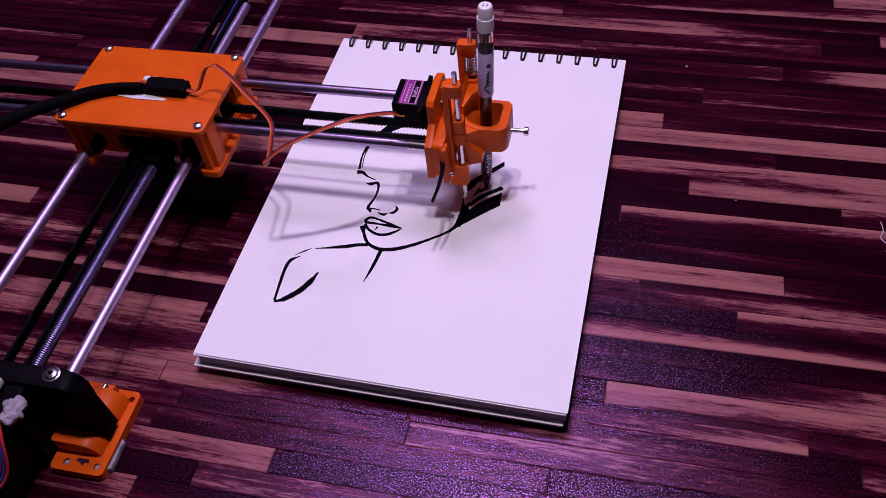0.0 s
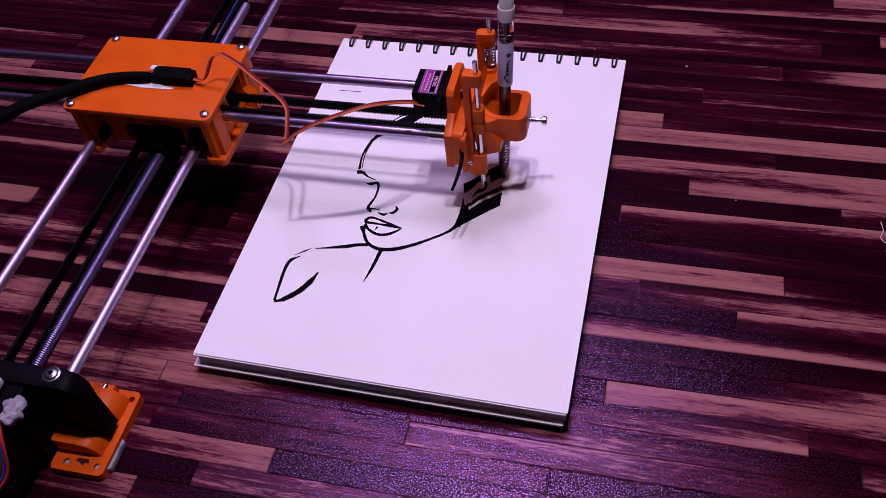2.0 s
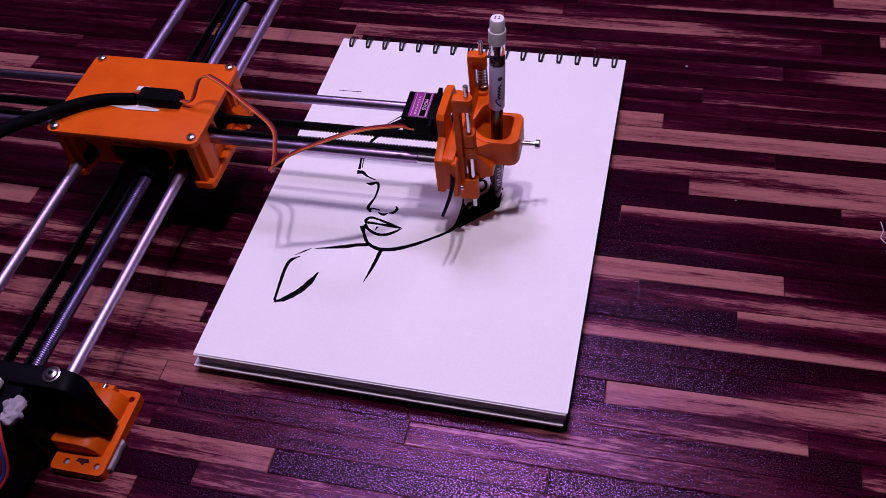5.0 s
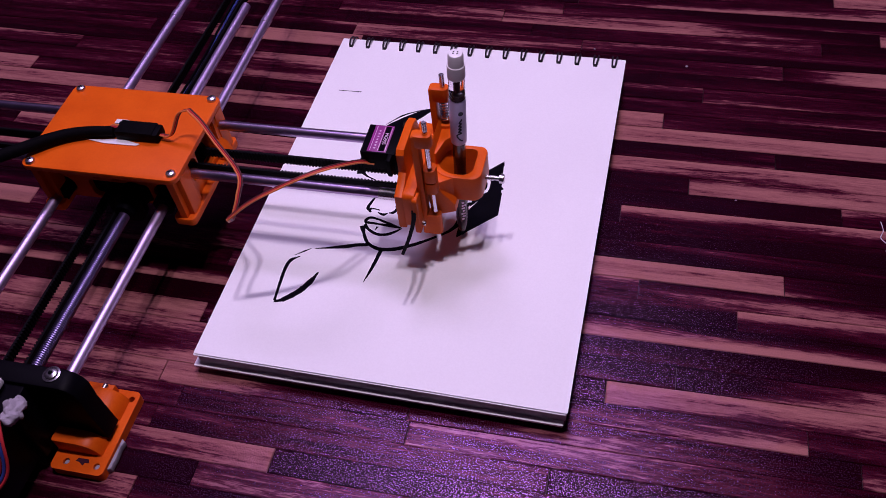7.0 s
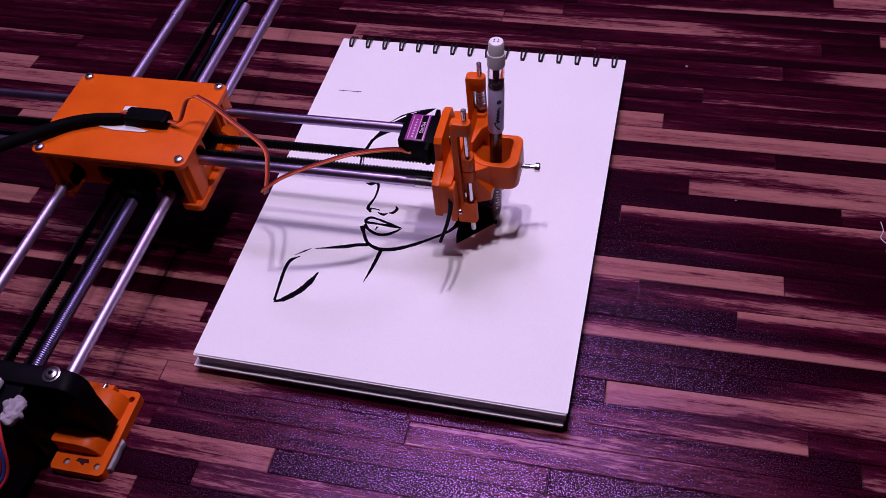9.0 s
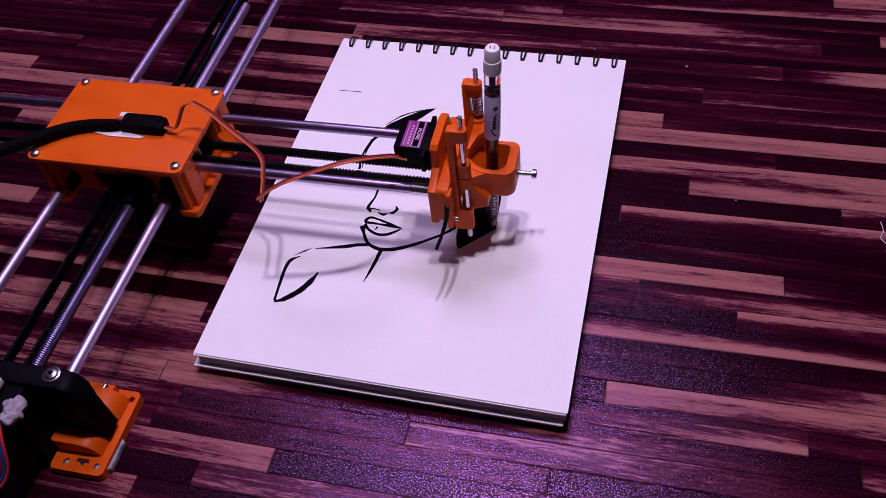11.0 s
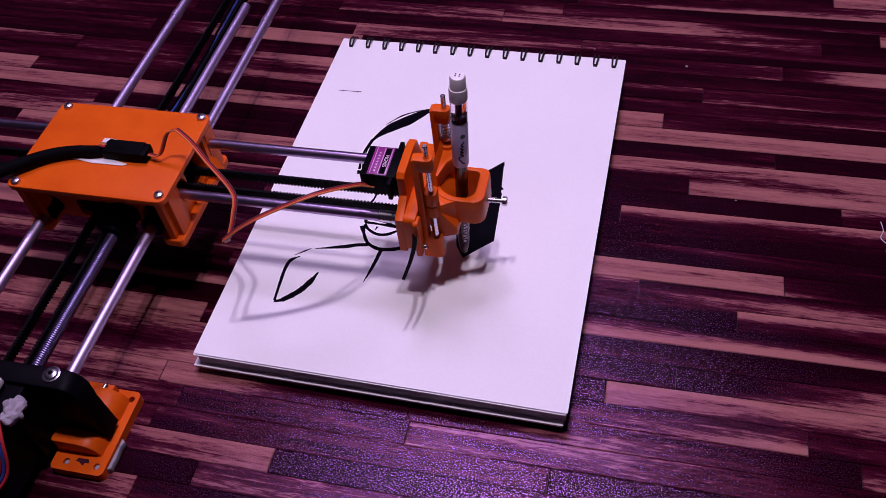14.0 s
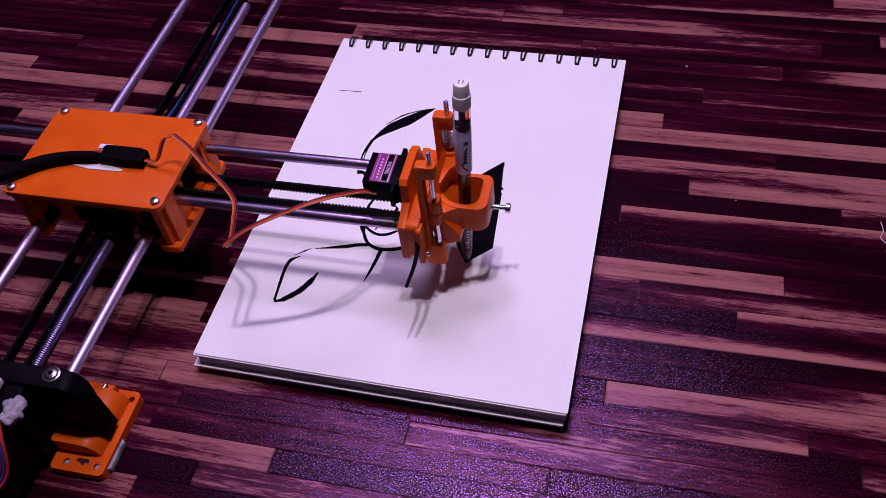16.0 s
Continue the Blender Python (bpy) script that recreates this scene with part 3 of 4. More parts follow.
def make_carriage(plotter):
    c = part("carriage", prism(rounded(-0.0495, -0.0362, 0.0490, 0.0352, 0.0045), 0.0775, 0.0810, "z", 0.0006), ORANGE, plotter,
             "orange printed carriage housing on the rods")
    for x, y in ((-0.044, 0.0312), (0.0440, 0.0318), (0.0446, -0.0312), (-0.0440, -0.0325)):
        screw_head(c, x, y, 0.0810)
    # legs at the corners, flared to the lower flange
    for sx in (-1, 1):
        for sy in (-1, 1):
            leg = [(sx * 0.049, 0.0775), (sx * 0.0375, 0.0775), (sx * 0.0385, 0.046), (sx * 0.049, 0.046)]
            part("corner_leg", prism(leg if sx > 0 else leg[::-1], *sorted((sy * 0.0312, sy * 0.0215)), "y", 0.0010), ORANGE, c)
    for x0, x1 in ((-0.0495, -0.0365), (0.0365, 0.0500)):
        part("lower_rail", prism(rounded(x0, -0.0360, x1, 0.0352, 0.003), 0.0430, 0.0480, "z", 0.0007), ORANGE, c, "orange lower flange")
    # end walls with round openings for the cross rods
    for sx in (-1, 1):
        lo, hi = sorted((sx * 0.0455, sx * 0.0415))
        part("side_wall", holed(rounded(-0.0345, 0.047, 0.034, 0.0778, 0.0005), [circle(-0.0142, 0.0665, 0.0078), circle(0.0272, 0.0665, 0.0078),
                                                                                 rounded(-0.0055, 0.052, 0.016, 0.0745, 0.003)], lo, hi, "x"), ORANGE, c)
    # front and back walls, set back, with openings for the long rods and belts
    for sy in (-1, 1):
        lo, hi = sorted((sy * 0.0220, sy * 0.0185))
        part("end_wall", holed(rounded(-0.048, 0.0425, 0.048, 0.0778, 0.0005),
                               [circle(-0.0400, 0.0520, 0.0075), circle(0.0285, 0.0525, 0.0085), rounded(-0.0185, 0.0600, -0.0120, 0.0735, 0.002), rounded(-0.0060, 0.0600, 0.0005, 0.0735, 0.002), rounded(-0.0225, 0.0445, 0.0175, 0.0585, 0.003)], lo, hi, "y"), ORANGE, c)
    for x in (-0.0418, 0.0285):
        for y in (-0.0300, 0.0060):
            part("bearing", turn([(0.0036, 0), (0.0066, 0.0004), (0.0066, 0.0226), (0.0036, 0.023)], Matrix.Translation((x, y, 0.050)) @ along("y")), BLACK, c)
    for y in (-0.0142, 0.0272):
        for x in (-0.044, 0.0225):
            part("bearing", turn([(0.0036, 0), (0.0062, 0.0004), (0.0062, 0.0206), (0.0036, 0.021)], Matrix.Translation((x, y, 0.068)) @ along("x")), BLACK, c)
    # nut-shaped black flange put in for the dark round opening about the screw
    part("dark_opening_disc", turn([(0.0040, -0.0060), (0.0058, -0.0058), (0.0060, -0.0012), (0.0118, -0.0010), (0.0120, 0.0020), (0.009, 0.0022), (0.009, 0.014), (0.0042, 0.015)], Matrix.Translation((0.0075, -0.0335, 0.0510)) @ along("y")), BLACK, c)
    # added black block: stands in for interior shade and hides the floor behind
    part("interior_shade_block", block((-0.0350, -0.0182, 0.0408), (0.0350, 0.0182, 0.0765), 0.0008), BLACK, c, "black block standing in for shade inside the carriage")
    for x in (-0.020, 0.030):
        part("belt_wheel", turn([(0.0075, 0), (0.0075, 0.001), (0.006, 0.0013), (0.006, 0.0087), (0.0075, 0.009), (0.0075, 0.010)], Matrix.Translation((x, 0.004, 0.057))), STEEL, c)
    # lugs beside the openings
    for y in (0.018,):
        part("side_lug", prism([(0.0465, 0.047), (0.0465, 0.062), (0.0515, 0.058), (0.0545, 0.047)], y - 0.004, y + 0.004, "y", 0.0008), ORANGE, c)
    # sleeve, plug and leads lying on the plate
    part("cable_sleeve", tube([(-0.150, -0.120, 0.030), (-0.110, -0.085, 0.075), (-0.072, -0.050, 0.0875), (-0.049, -0.0275, 0.0862), (-0.033, -0.0145, 0.0852),
                               (-0.019, -0.0085, 0.0848), (-0.0015, -0.0055, 0.0846)], lambda u: 0.0039 - 0.0008 * u * u, 14), SLEEVE, c, "black braided cable sleeve")
    plug = part("plug", block((0.0, -0.0088, 0.0812), (0.0275, 0.0012, 0.0875), 0.0012), BLACK, c, "black cable connector")
    part("plug_band", block((0.0015, -0.0090, 0.0840), (0.0245, 0.0014, 0.0881), 0.0008), SLEEVE, plug)
    part("tape", prism([(-0.019, -0.0108), (-0.006, -0.0128), (0.014, -0.0124), (0.016, -0.0108), (0.002, -0.0080), (-0.008, -0.0100)], 0.0811, 0.0816, "z", 0.0001),
         WHITE, c, "strip of white tape under the plug")
    part("tape", block((-0.0028, -0.0012, 0.0840), (0.0055, 0.0024, 0.0872), 0.0004), WHITE, c)
    arch = [(0.0275, -0.0045, 0.0845), (0.0355, -0.0055, 0.0862), (0.0425, -0.0012, 0.0990), PIVOT]
    drop = [(0, 0, 0), (0.0105, -0.0060, -0.0020), (0.0229, -0.0152, -0.0055), (0.0420, -0.0289, -0.0125), (0.0450, -0.0393, -0.0185), (0.0448, -0.0470, -0.0240), (0.0453, -0.0522, -0.0250), (0.0475, -0.0560, -0.0185)]
    for m, s in ((WIRE_O, (-0.0007, -0.0007, 0.0)), (WIRE_R, (0, 0, 0)), (WIRE_B, (0.0007, 0.0007, 0.0))):
        part("servo_lead", tube(arch, 0.00052, 6, 8, s), m, c)
        swing = part("hanging_lead", tube(drop, 0.00052, 6, 8, s), m, c)
        SWINGS.append(swing)
    for m, s in ((WIRE_O, 0.0008), (WIRE_R, -0.0008)):
        part("plug_lead", tube([(-0.0045, -0.004 + s, 0.0862), (-0.002, -0.0035 + s, 0.0872), (0.002, -0.0038 + s, 0.0868)], 0.0007, 6), m, c)
    return c


# ---- arm: cross rods, belt, servo and pen holder ----
def make_arm(plotter):
    blk = [(-0.0300, 0.0530), (0.0300, 0.0530), (0.0300, 0.0775), (0.0180, 0.0800), (0.0120, 0.0965), (0.0060, 0.0985), (-0.0150, 0.0985), (-0.0172, 0.0960),
           (-0.0172, 0.0835), (-0.0230, 0.0800), (-0.0300, 0.0775)]
    a = plate = part("arm", prism(blk, -0.0262, -0.0215, "x", 0.0009), ORANGE, plotter, "orange arm end plate gripping two steel rods")
    for y in (-0.0197, 0.0217):
        r = part("arm_rod", rod((-0.400, y, 0.068), "x", 0.376, 0.0030), ARMROD, a, "polished steel arm rod")
        part("rod_collar", rod((-0.0385, y, 0.068), "x", 0.011, 0.0034), STEEL, r)
    for y, side in ((0.0030, 1), (-0.0092, -1)):
        part("drive_belt", belt((-0.395, y, 0.063), "x", 0.370, side), RUBBER, a, "black toothed drive belt", smooth=False)
    part("belt_tail", tube([(-0.0185, -0.0240, 0.0680), (-0.0160, -0.0310, 0.0665), (-0.0152, -0.0370, 0.0650), (-0.0156, -0.0450, 0.0628), (-0.0172, -0.0545, 0.0600)], lambda u: 0.0015 - 0.0006 * u, 8), RUBBER, a,
         "loose black belt end")
    part("block_body", prism(rounded(-0.0298, 0.0535, 0.0298, 0.0785, 0.003), -0.0225, -0.0150, "x", 0.0010), ORANGE, plate)
    part("clamp", prism(rounded(-0.0312, 0.0500, -0.0235, 0.0770, 0.002), -0.0165, -0.0135, "x", 0.0006), ORANGE, plate)
    for y in (-0.0265, 0.027):
        part("clamp_screw", turn([(0.0009, 0), (0.0009, 0.001), (0.0015, 0.001), (0.0015, 0.0022), (0.0011, 0.0026)], Matrix.Translation((-0.0138, y, 0.0545)) @ along("x")), STEEL, plate)
    # servo
    s = part("servo_motor", block((-0.0462, -0.0165, 0.0835), (-0.0268, 0.0052, 0.0958), 0.0007), BLACK, a, "small black servo with a purple sticker")
    part("servo_flange", block((-0.0306, -0.0215, 0.0838), (-0.0282, 0.0105, 0.0955), 0.0004), BLACK, s)
    part("servo_gearbox", block((-0.0268, -0.0165, 0.0842), (-0.0262, 0.0052, 0.0952), 0.0002), BLACK, s)
    part("servo_horn_screw", turn([(0.0022, 0), (0.0022, 0.0015), (0.0014, 0.002)], Matrix.Translation((-0.0205, -0.004, 0.088)) @ along("x")), STEEL, s)
    part("servo_horn", prism([(-0.0065, 0.0855), (-0.0065, 0.0905), (0.004, 0.0895), (0.0055, 0.088), (0.004, 0.0865)], -0.0202, -0.0186, "x", 0.0003), BLACK, s)
    part("servo_horn", prism([(-0.0012, 0.076), (0.0012, 0.076), (0.0012, 0.086), (-0.0012, 0.086)], -0.0198, -0.0182, "x", 0.0003), BLACK, s)
    st = part("sticker", block((-0.0425, -0.0158, 0.09582), (-0.0318, 0.0045, 0.09605), 0.0001), PURPLE, s, "purple and black printed sticker")
    part("sticker_band", block((-0.0362, -0.0150, 0.09606), (-0.0332, 0.0038, 0.09612), 0), INK, st)
    bm = block((-0.0412, -0.0150, 0.09606), (-0.0409, 0.0038, 0.09612), 0)
    block((-0.0369, -0.0150, 0.09606), (-0.0366, 0.0038, 0.09612), 0, bm=bm)
    block((-0.0328, -0.0150, 0.09606), (-0.0325, 0.0038, 0.09612), 0, bm=bm)
    for i in range(7):
        block((-0.0394, -0.0135 + 0.0022 * i, 0.09606), (-0.0384, -0.0125 + 0.0022 * i, 0.09612), 0, bm=bm)
    part("sticker_print", bm, PALE, st)
    txt = bpy.data.curves.new("sticker_text", "FONT")
    txt.body, txt.size, txt.align_x, txt.align_y, txt.extrude = "MG90S", 0.0030, "CENTER", "CENTER", 0.00003
    tx = new("sticker_text", txt)
    tx.matrix_basis = pose(-0.0347, -0.0056, 0.09616, 0, 0, -90)
    bpy.context.view_layer.update()
    me = bpy.data.meshes.new_from_object(tx.evaluated_get(bpy.context.evaluated_depsgraph_get()))
    bpy.data.objects.remove(tx)
    me.materials.clear()
    me.materials.append(PALE)
    mt = new("sticker_text", me)
    mt.matrix_basis = pose(-0.0347, -0.0056, 0.09616, 0, 0, -90)
    mt.parent = a
    leads = [(-0.0395, -0.0160, 0.0875), (-0.0425, -0.0160, 0.0876), (-0.0470, -0.0225, 0.0940), (-0.0606, -0.0410, 0.1050),
             (-0.0815, -0.0520, 0.1010), (-0.0965, -0.0575, 0.0945), (-0.1092, -0.0613, 0.0850)]
    for m, sh in ((WIRE_O, (0.0003, -0.0010, 0.0)), (WIRE_R, (0, 0, 0)), (WIRE_B, (-0.0003, 0.0010, 0.0))):
        LEADS.append(part("servo_lead", tube([tuple(Vector(q) - LEAD_END) for q in leads], 0.00052, 6, 8, sh), m, s))
    # fixed bracket with two upright guide pins
    for sy, top, lip in ((-1, 0.1165, 0.0083), (1, 0.1135, 0.0090)):
        y = sy * 0.0200
        br = part("pin_bracket", block((-0.0148, y - 0.0030, 0.0415), (-0.0110, y + 0.0029, top - 0.0005), 0.0008), ORANGE, a, "orange guide pin bracket")
        for z0, z1 in ((top - lip, top), (0.0415, 0.0570 if sy < 0 else 0.0515)):
            part("bracket_hook", prism(rounded(-0.0146, y - 0.0031, -0.0040, y + 0.0030, 0.0026), z0, z1, "z", 0.0008), ORANGE, br)
        part("guide_pin", rod((-0.0072, y, 0.0335), "z", 0.0910 if sy < 0 else 0.0885, 0.0014, 16, 0.0003), STEEL, a, "thin steel guide pin")
    bm = bmesh.new()
    coil = [(-0.0072 + 0.0027 * math.cos(i * 0.9), 0.0200 + 0.0027 * math.sin(i * 0.9), 0.0905 + 0.0195 * i / 70) for i in range(71)]
    tube(coil, 0.00042, 6, 2, bm=bm)
    part("spring", bm, STEEL, a, "bright coil spring on the guide pin")
    part("bracket_spine", block((-0.0172, -0.0200, 0.0560), (-0.0125, 0.0200, 0.0700), 0.0008), ORANGE, a)
    return a


def make_holder(plotter):
    """The part that slides up and down on the guide pins; its origin is the marker's axis."""
    outer = corners(-0.0120, -0.0128, 0.0178, 0.0132, (0.0045, 0.004, 0.0150, 0.0060))
    inner = corners(-0.0088, -0.0096, 0.0124, 0.0104, (0.0030, 0.003, 0.0125, 0.0060))
    h = part("pen_holder", ringed(outer, inner, 0.0612, 0.0785, 0.0009), ORANGE, plotter, "open orange cup round the marker")
    part("cup_skirt", block((-0.0100, 0.0106, 0.0500), (0.0150, 0.0130, 0.0620), 0.0006), ORANGE, h)
    web = [(-0.0105, 0.0470), (-0.0070, 0.0440), (-0.0048, 0.0535), (0.0040, 0.0570), (0.0040, 0.0625), (-0.0085, 0.0785), (-0.0090, 0.0885), (-0.0105, 0.0925)]
    part("slide_block", prism(web, -0.0180, 0.0245, "y", 0.0010), ORANGE, h)
    for y in (-0.0200, 0.0200):
        for z0, z1 in ((0.0740, 0.0822), (0.0826, 0.0917)) if y < 0 else ((0.0600, 0.0690), (0.0800, 0.0890)):
            part("slide_lug", prism(rounded(-0.0110, y - (0.0030 if y < 0 else 0.0045), -0.0040, y + 0.0045, 0.0026), z0, z1, "z", 0.0007), ORANGE, h)
    part("wedge", prism([(-0.0105, 0.0200), (-0.0105, -0.0040), (-0.0078, -0.0040), (-0.0050, 0.0070), (0.0000, 0.0128), (-0.0010, 0.0180), (-0.0030, 0.0200)], 0.0770, 0.0868, "z", 0.0010), ORANGE, h)
    cheek = [(-0.0105, -0.0180), (-0.0040, -0.0168), (0.0030, -0.0126)]
    cheek += [(0.0030 + 0.0148 * math.cos(radians(a)), 0.0022 + 0.0148 * math.sin(radians(a))) for a in range(262, 179, -9)]
    part("cup_cheek", prism(cheek + [(-0.0118, -0.0040)], 0.0615, 0.0781, "z", 0.0005), ORANGE, h)
    scr = part("thumb_screw", rod((0.0130, 0.0, 0.0680), "x", 0.0135, 0.0013, 14, 0.0002), STEEL, h, "steel clamp screw")
    part("screw_cap", turn([(0.0022, 0), (0.0027, 0.0003), (0.0027, 0.0024), (0.0020, 0.0028)], Matrix.Translation((0.0257, 0, 0.0680)) @ along("x")), STEEL, scr)
    bm = bmesh.new()
    for i in range(13):
        turn([(0.0012, 0), (0.0016, 0.0002), (0.0012, 0.0004)], Matrix.Translation((0.0150 + 0.0006 * i, 0, 0.068)) @ along("x"), 12, bm)
    part("screw_thread", bm, STEEL, scr)
    return h


def make_marker():
    p = thing("marker_pen", "white and dark felt marker standing upright in the holder", "marker pen", pose(0.0326, 0.0061, PAD_TOP, 0, 2.5, YAW))
    part("tip", turn([(0.0003, 0.0), (0.0009, 0.0012), (0.0011, 0.004), (0.0018, 0.006)]), INK, p, "black felt tip")
    part("grip", turn([(0.0019, 0.0055), (0.0031, 0.012), (0.0035, 0.017), (0.0036, 0.034), (0.0034, 0.036), (0.0035, 0.0788)]), BARREL, p, "dark plastic barrel")
    bm = bmesh.new()
    for i in range(7):
        a = radians(-62 + 6 * (i % 2))
        m = Matrix.Rotation(a, 4, "Z") @ Matrix.Translation((0.00362, 0, 0.0185 + 0.0023 * i))
        bmesh.ops.create_cube(bm, size=1.0, matrix=m @ Matrix.Diagonal((0.0002, 0.0014 + 0.0004 * (i % 3), 0.0011, 1)))
    part("grip_print", bm, PALE, p)
    lab = part("printed_sleeve", turn([(0.0042, 0.0785), (0.0044, 0.0792), (0.0044, 0.1082), (0.0042, 0.1086)]), PENLABEL, p, "white printed barrel sleeve")
    part("window", turn([(0.0043, 0.1084), (0.0043, 0.1224)]), CLEAR, p, "clear ink window")
    part("ink_core", turn([(0.0036, 0.1082), (0.0036, 0.1122), (0.0012, 0.1128), (0.0012, 0.1220)]), BARREL, p)
    cap = part("cap", turn([(0.0043, 0.1222), (0.0046, 0.1226), (0.0046, 0.1296), (0.0045, 0.1300), (0.0041, 0.1301), (0.0040, 0.1308), (0.0039, 0.1358), (0.0034, 0.1369), (0.0020, 0.1372)]),
               WHITE, p, "white plastic end cap")
    bm = bmesh.new()
    for u, v in ((0.001, 0.0007), (-0.001, 0.0007), (0.001, -0.0007), (-0.001, -0.0007)):
        turn([(0.0004, 0.1372), (0.0004, 0.13735)], Matrix.Translation((u, v, 0)), 8, bm)
    part("vent_hole", bm, INK, cap)
    # a handwritten-looking mark and a dot on the sleeve
    def on_sleeve(u, z):
        a = radians(-70) + u / 0.0042
        return (0.00445 * math.cos(a), 0.00445 * math.sin(a), z)
    bm = tube([on_sleeve(u / 1000, z / 1000) for u, z in ((1.4, 82.0), (0.2, 83.0), (-1.3, 86.2), (1.0, 87.6), (-0.4, 88.6), (0.9, 90.2), (-0.3, 90.6), (0.9, 92.2),
                                                         (-0.2, 92.8), (1.0, 94.4), (0.0, 95.0), (1.1, 96.6), (1.2, 97.4))], 0.00042, 6, 5)
    part("script_mark", bm, BLUEPRINT, lab)
    a = radians(-58)
    part("dot_mark", turn([(0.0014, 0), (0.0014, 0.0001)], Matrix.Translation((0.00438 * math.cos(a), 0.00438 * math.sin(a), 0.1010)) @ Matrix.Rotation(a, 4, "Z") @ along("x"), 14), BLUEPRINT, lab)
    return p


FLOOR = make_room()
make_pad()
make_drawing()
FRAME = make_frame()
CARRIAGE = make_carriage(FRAME)
ARM = make_arm(FRAME)
HOLDER = make_holder(FRAME)
MARKER = make_marker()


# ---- small litter on the floor ----
def make_litter():
    for x, y, r in ((0.1473, 0.1601, 0.0009), (0.080, 0.172, 0.0006), (0.185, 0.034, 0.0006)):
        bm = bmesh.new()
        bmesh.ops.create_icosphere(bm, subdivisions=2, radius=r, matrix=Matrix.Translation((x, y, r * 0.6)) @ Matrix.Diagonal((1.2, 0.9, 0.7, 1)))
        tagged(part("crumb", bm, FOAM, None), "tiny white crumb on the floor", "crumb", "crumbs on the floor")
    tagged(part("thread", tube([(0.2690, 0.029, 0.0006), (0.2700, 0.022, 0.0007), (0.2682, 0.016, 0.0006), (0.2715, 0.011, 0.0007), (0.2705, 0.006, 0.0006)], 0.00026, 6, 5), EDGE, None),
           "short curled white thread on the floor", "thread")


make_litter()


# ---- floor strips ----
def make_strips():
    """Narrow wood strips in rows, butt-jointed at uneven lengths."""
    bm = bmesh.new()
    g = 0.022
    lo = [bm.verts.new(p) for p in ((-0.5, -0.5, -1), (0.5, -0.5, -1), (0.5, 0.5, -1), (-0.5, 0.5, -1))]
    mid = [bm.verts.new(p) for p in ((-0.5, -0.5, -0.35), (0.5, -0.5, -0.35), (0.5, 0.5, -0.35), (-0.5, 0.5, -0.35))]
    e = 0.002
    hi = [bm.verts.new(p) for p in ((-0.5 + e, -0.5 + g, 0), (0.5 - e, -0.5 + g, 0), (0.5 - e, 0.5 - g, 0), (-0.5 + e, 0.5 - g, 0))]
    for a, b in ((lo, mid), (mid, hi)):
        for i in range(4):
            bm.faces.new((a[i], a[(i + 1) % 4], b[(i + 1) % 4], b[i]))
    bm.faces.new(hi)
    me = bpy.data.meshes.new("strip")
    bm.to_mesh(me)
    bm.free()
    me.materials.append(WOOD)
    rng = random.Random(11)
    period = 0.493  # the print repeats along the strips

    def seam(k, x):
        return -0.02408 + 0.01452 * k + 0.00002 * k * k + (0.00694 - 0.00075 * k) * x + 0.0203 * x * x

    def row(k, *pieces):
        """One row of strips: each from x, with its tone at the left, middle and right (0 dark, 1 pale) and its lean across."""
        pieces = list(pieces)
        for n in (-1, 0, 1):
            for q, (x0, left, middle, right, lean) in enumerate(pieces):
                x1 = pieces[q + 1][0] if q + 1 < len(pieces) else pieces[0][0] + period
                a, b = x0 + n * period, x1 + n * period
                if b < -0.66 or a > 0.62:
                    continue
                xm = (a + b) / 2
                y0, y1 = seam(k, xm), seam(k + 1, xm)
                slope = (seam(k + 0.5, b) - seam(k + 0.5, a)) / (b - a)
                s = new("strip", me)
                s.parent = FLOOR
                s.color = (left, middle, right, 0.5 + lean / 2)
                s.matrix_basis = (Matrix.Translation((xm, (y0 + y1) / 2, 0)) @ Matrix.Rotation(math.atan(slope), 4, "Z")
                                  @ Matrix.Diagonal((b - a - 0.0003, y1 - y0 - 0.00015, 0.0012, 1)))

    row(18, (-0.10, 0.4, 0.4, 0.4, 0), (0.10, 0.35, 0.3, 0.3, 0), (0.25, 0.9, 0.8, 0.6, 0))
    row(17, (-0.08, 0.6, 0.4, 0.3, 0), (0.06, 0.3, 0.6, 0.7, -0.5), (0.33, 0.3, 0.3, 0.4, 0))
    row(16, (-0.12, 0.3, 0.4, 0.5, 0), (0.05, 0.45, 0.35, 0.3, -0.3))
    row(15, (-0.13, 0.6, 0.7, 0.85, 0), (0.0045, 0.72, 0.95, 0.1, -0.3), (0.28, 0.85, 0.7, 0.5, 0))
    row(14, (-0.12, 0.35, 0.45, 0.3, 0), (0.03, 0.4, 0.48, 0.48, 0), (0.24, 0.25, 0.3, 0.3, 0))
    row(13, (-0.109, 0.9, 0.7, 0.6, 0.2), (0.07, 0.6, 0.34, 0.3, 0.4))
    row(12, (-0.10, 0.2, 0.25, 0.3, 0), (0.05, 0.46, 0.54, 0.6, 0), (0.2135, 0.2, 1.25, 1.0, -0.1))
    row(11, (-0.12, 0.3, 0.2, 0.2, 0), (0.06, 0.3, 0.25, 0.4, 0))
    row(10, (-0.09, 0.7, 0.4, 0.3, 0), (0.05, 0.5, 0.56, 0.56, 0.6), (0.1603, 0.5, 0.56, 0.9, 0.0))
    row(9, (-0.10, 0.5, 0.4, 0.3, 0), (0.06, 0.4, 0.5, 0.8, -0.2))
    row(8, (-0.10, 0.2, 0.2, 0.2, 0), (0.04, 0.95, 0.95, 0.95, 0), (0.1355, 0.4, 0.2, 0.3, 0))
    row(7, (-0.10, 0.8, 0.6, 0.5, 0), (0.06, 1.2, 1.05, 0.8, -0.1))
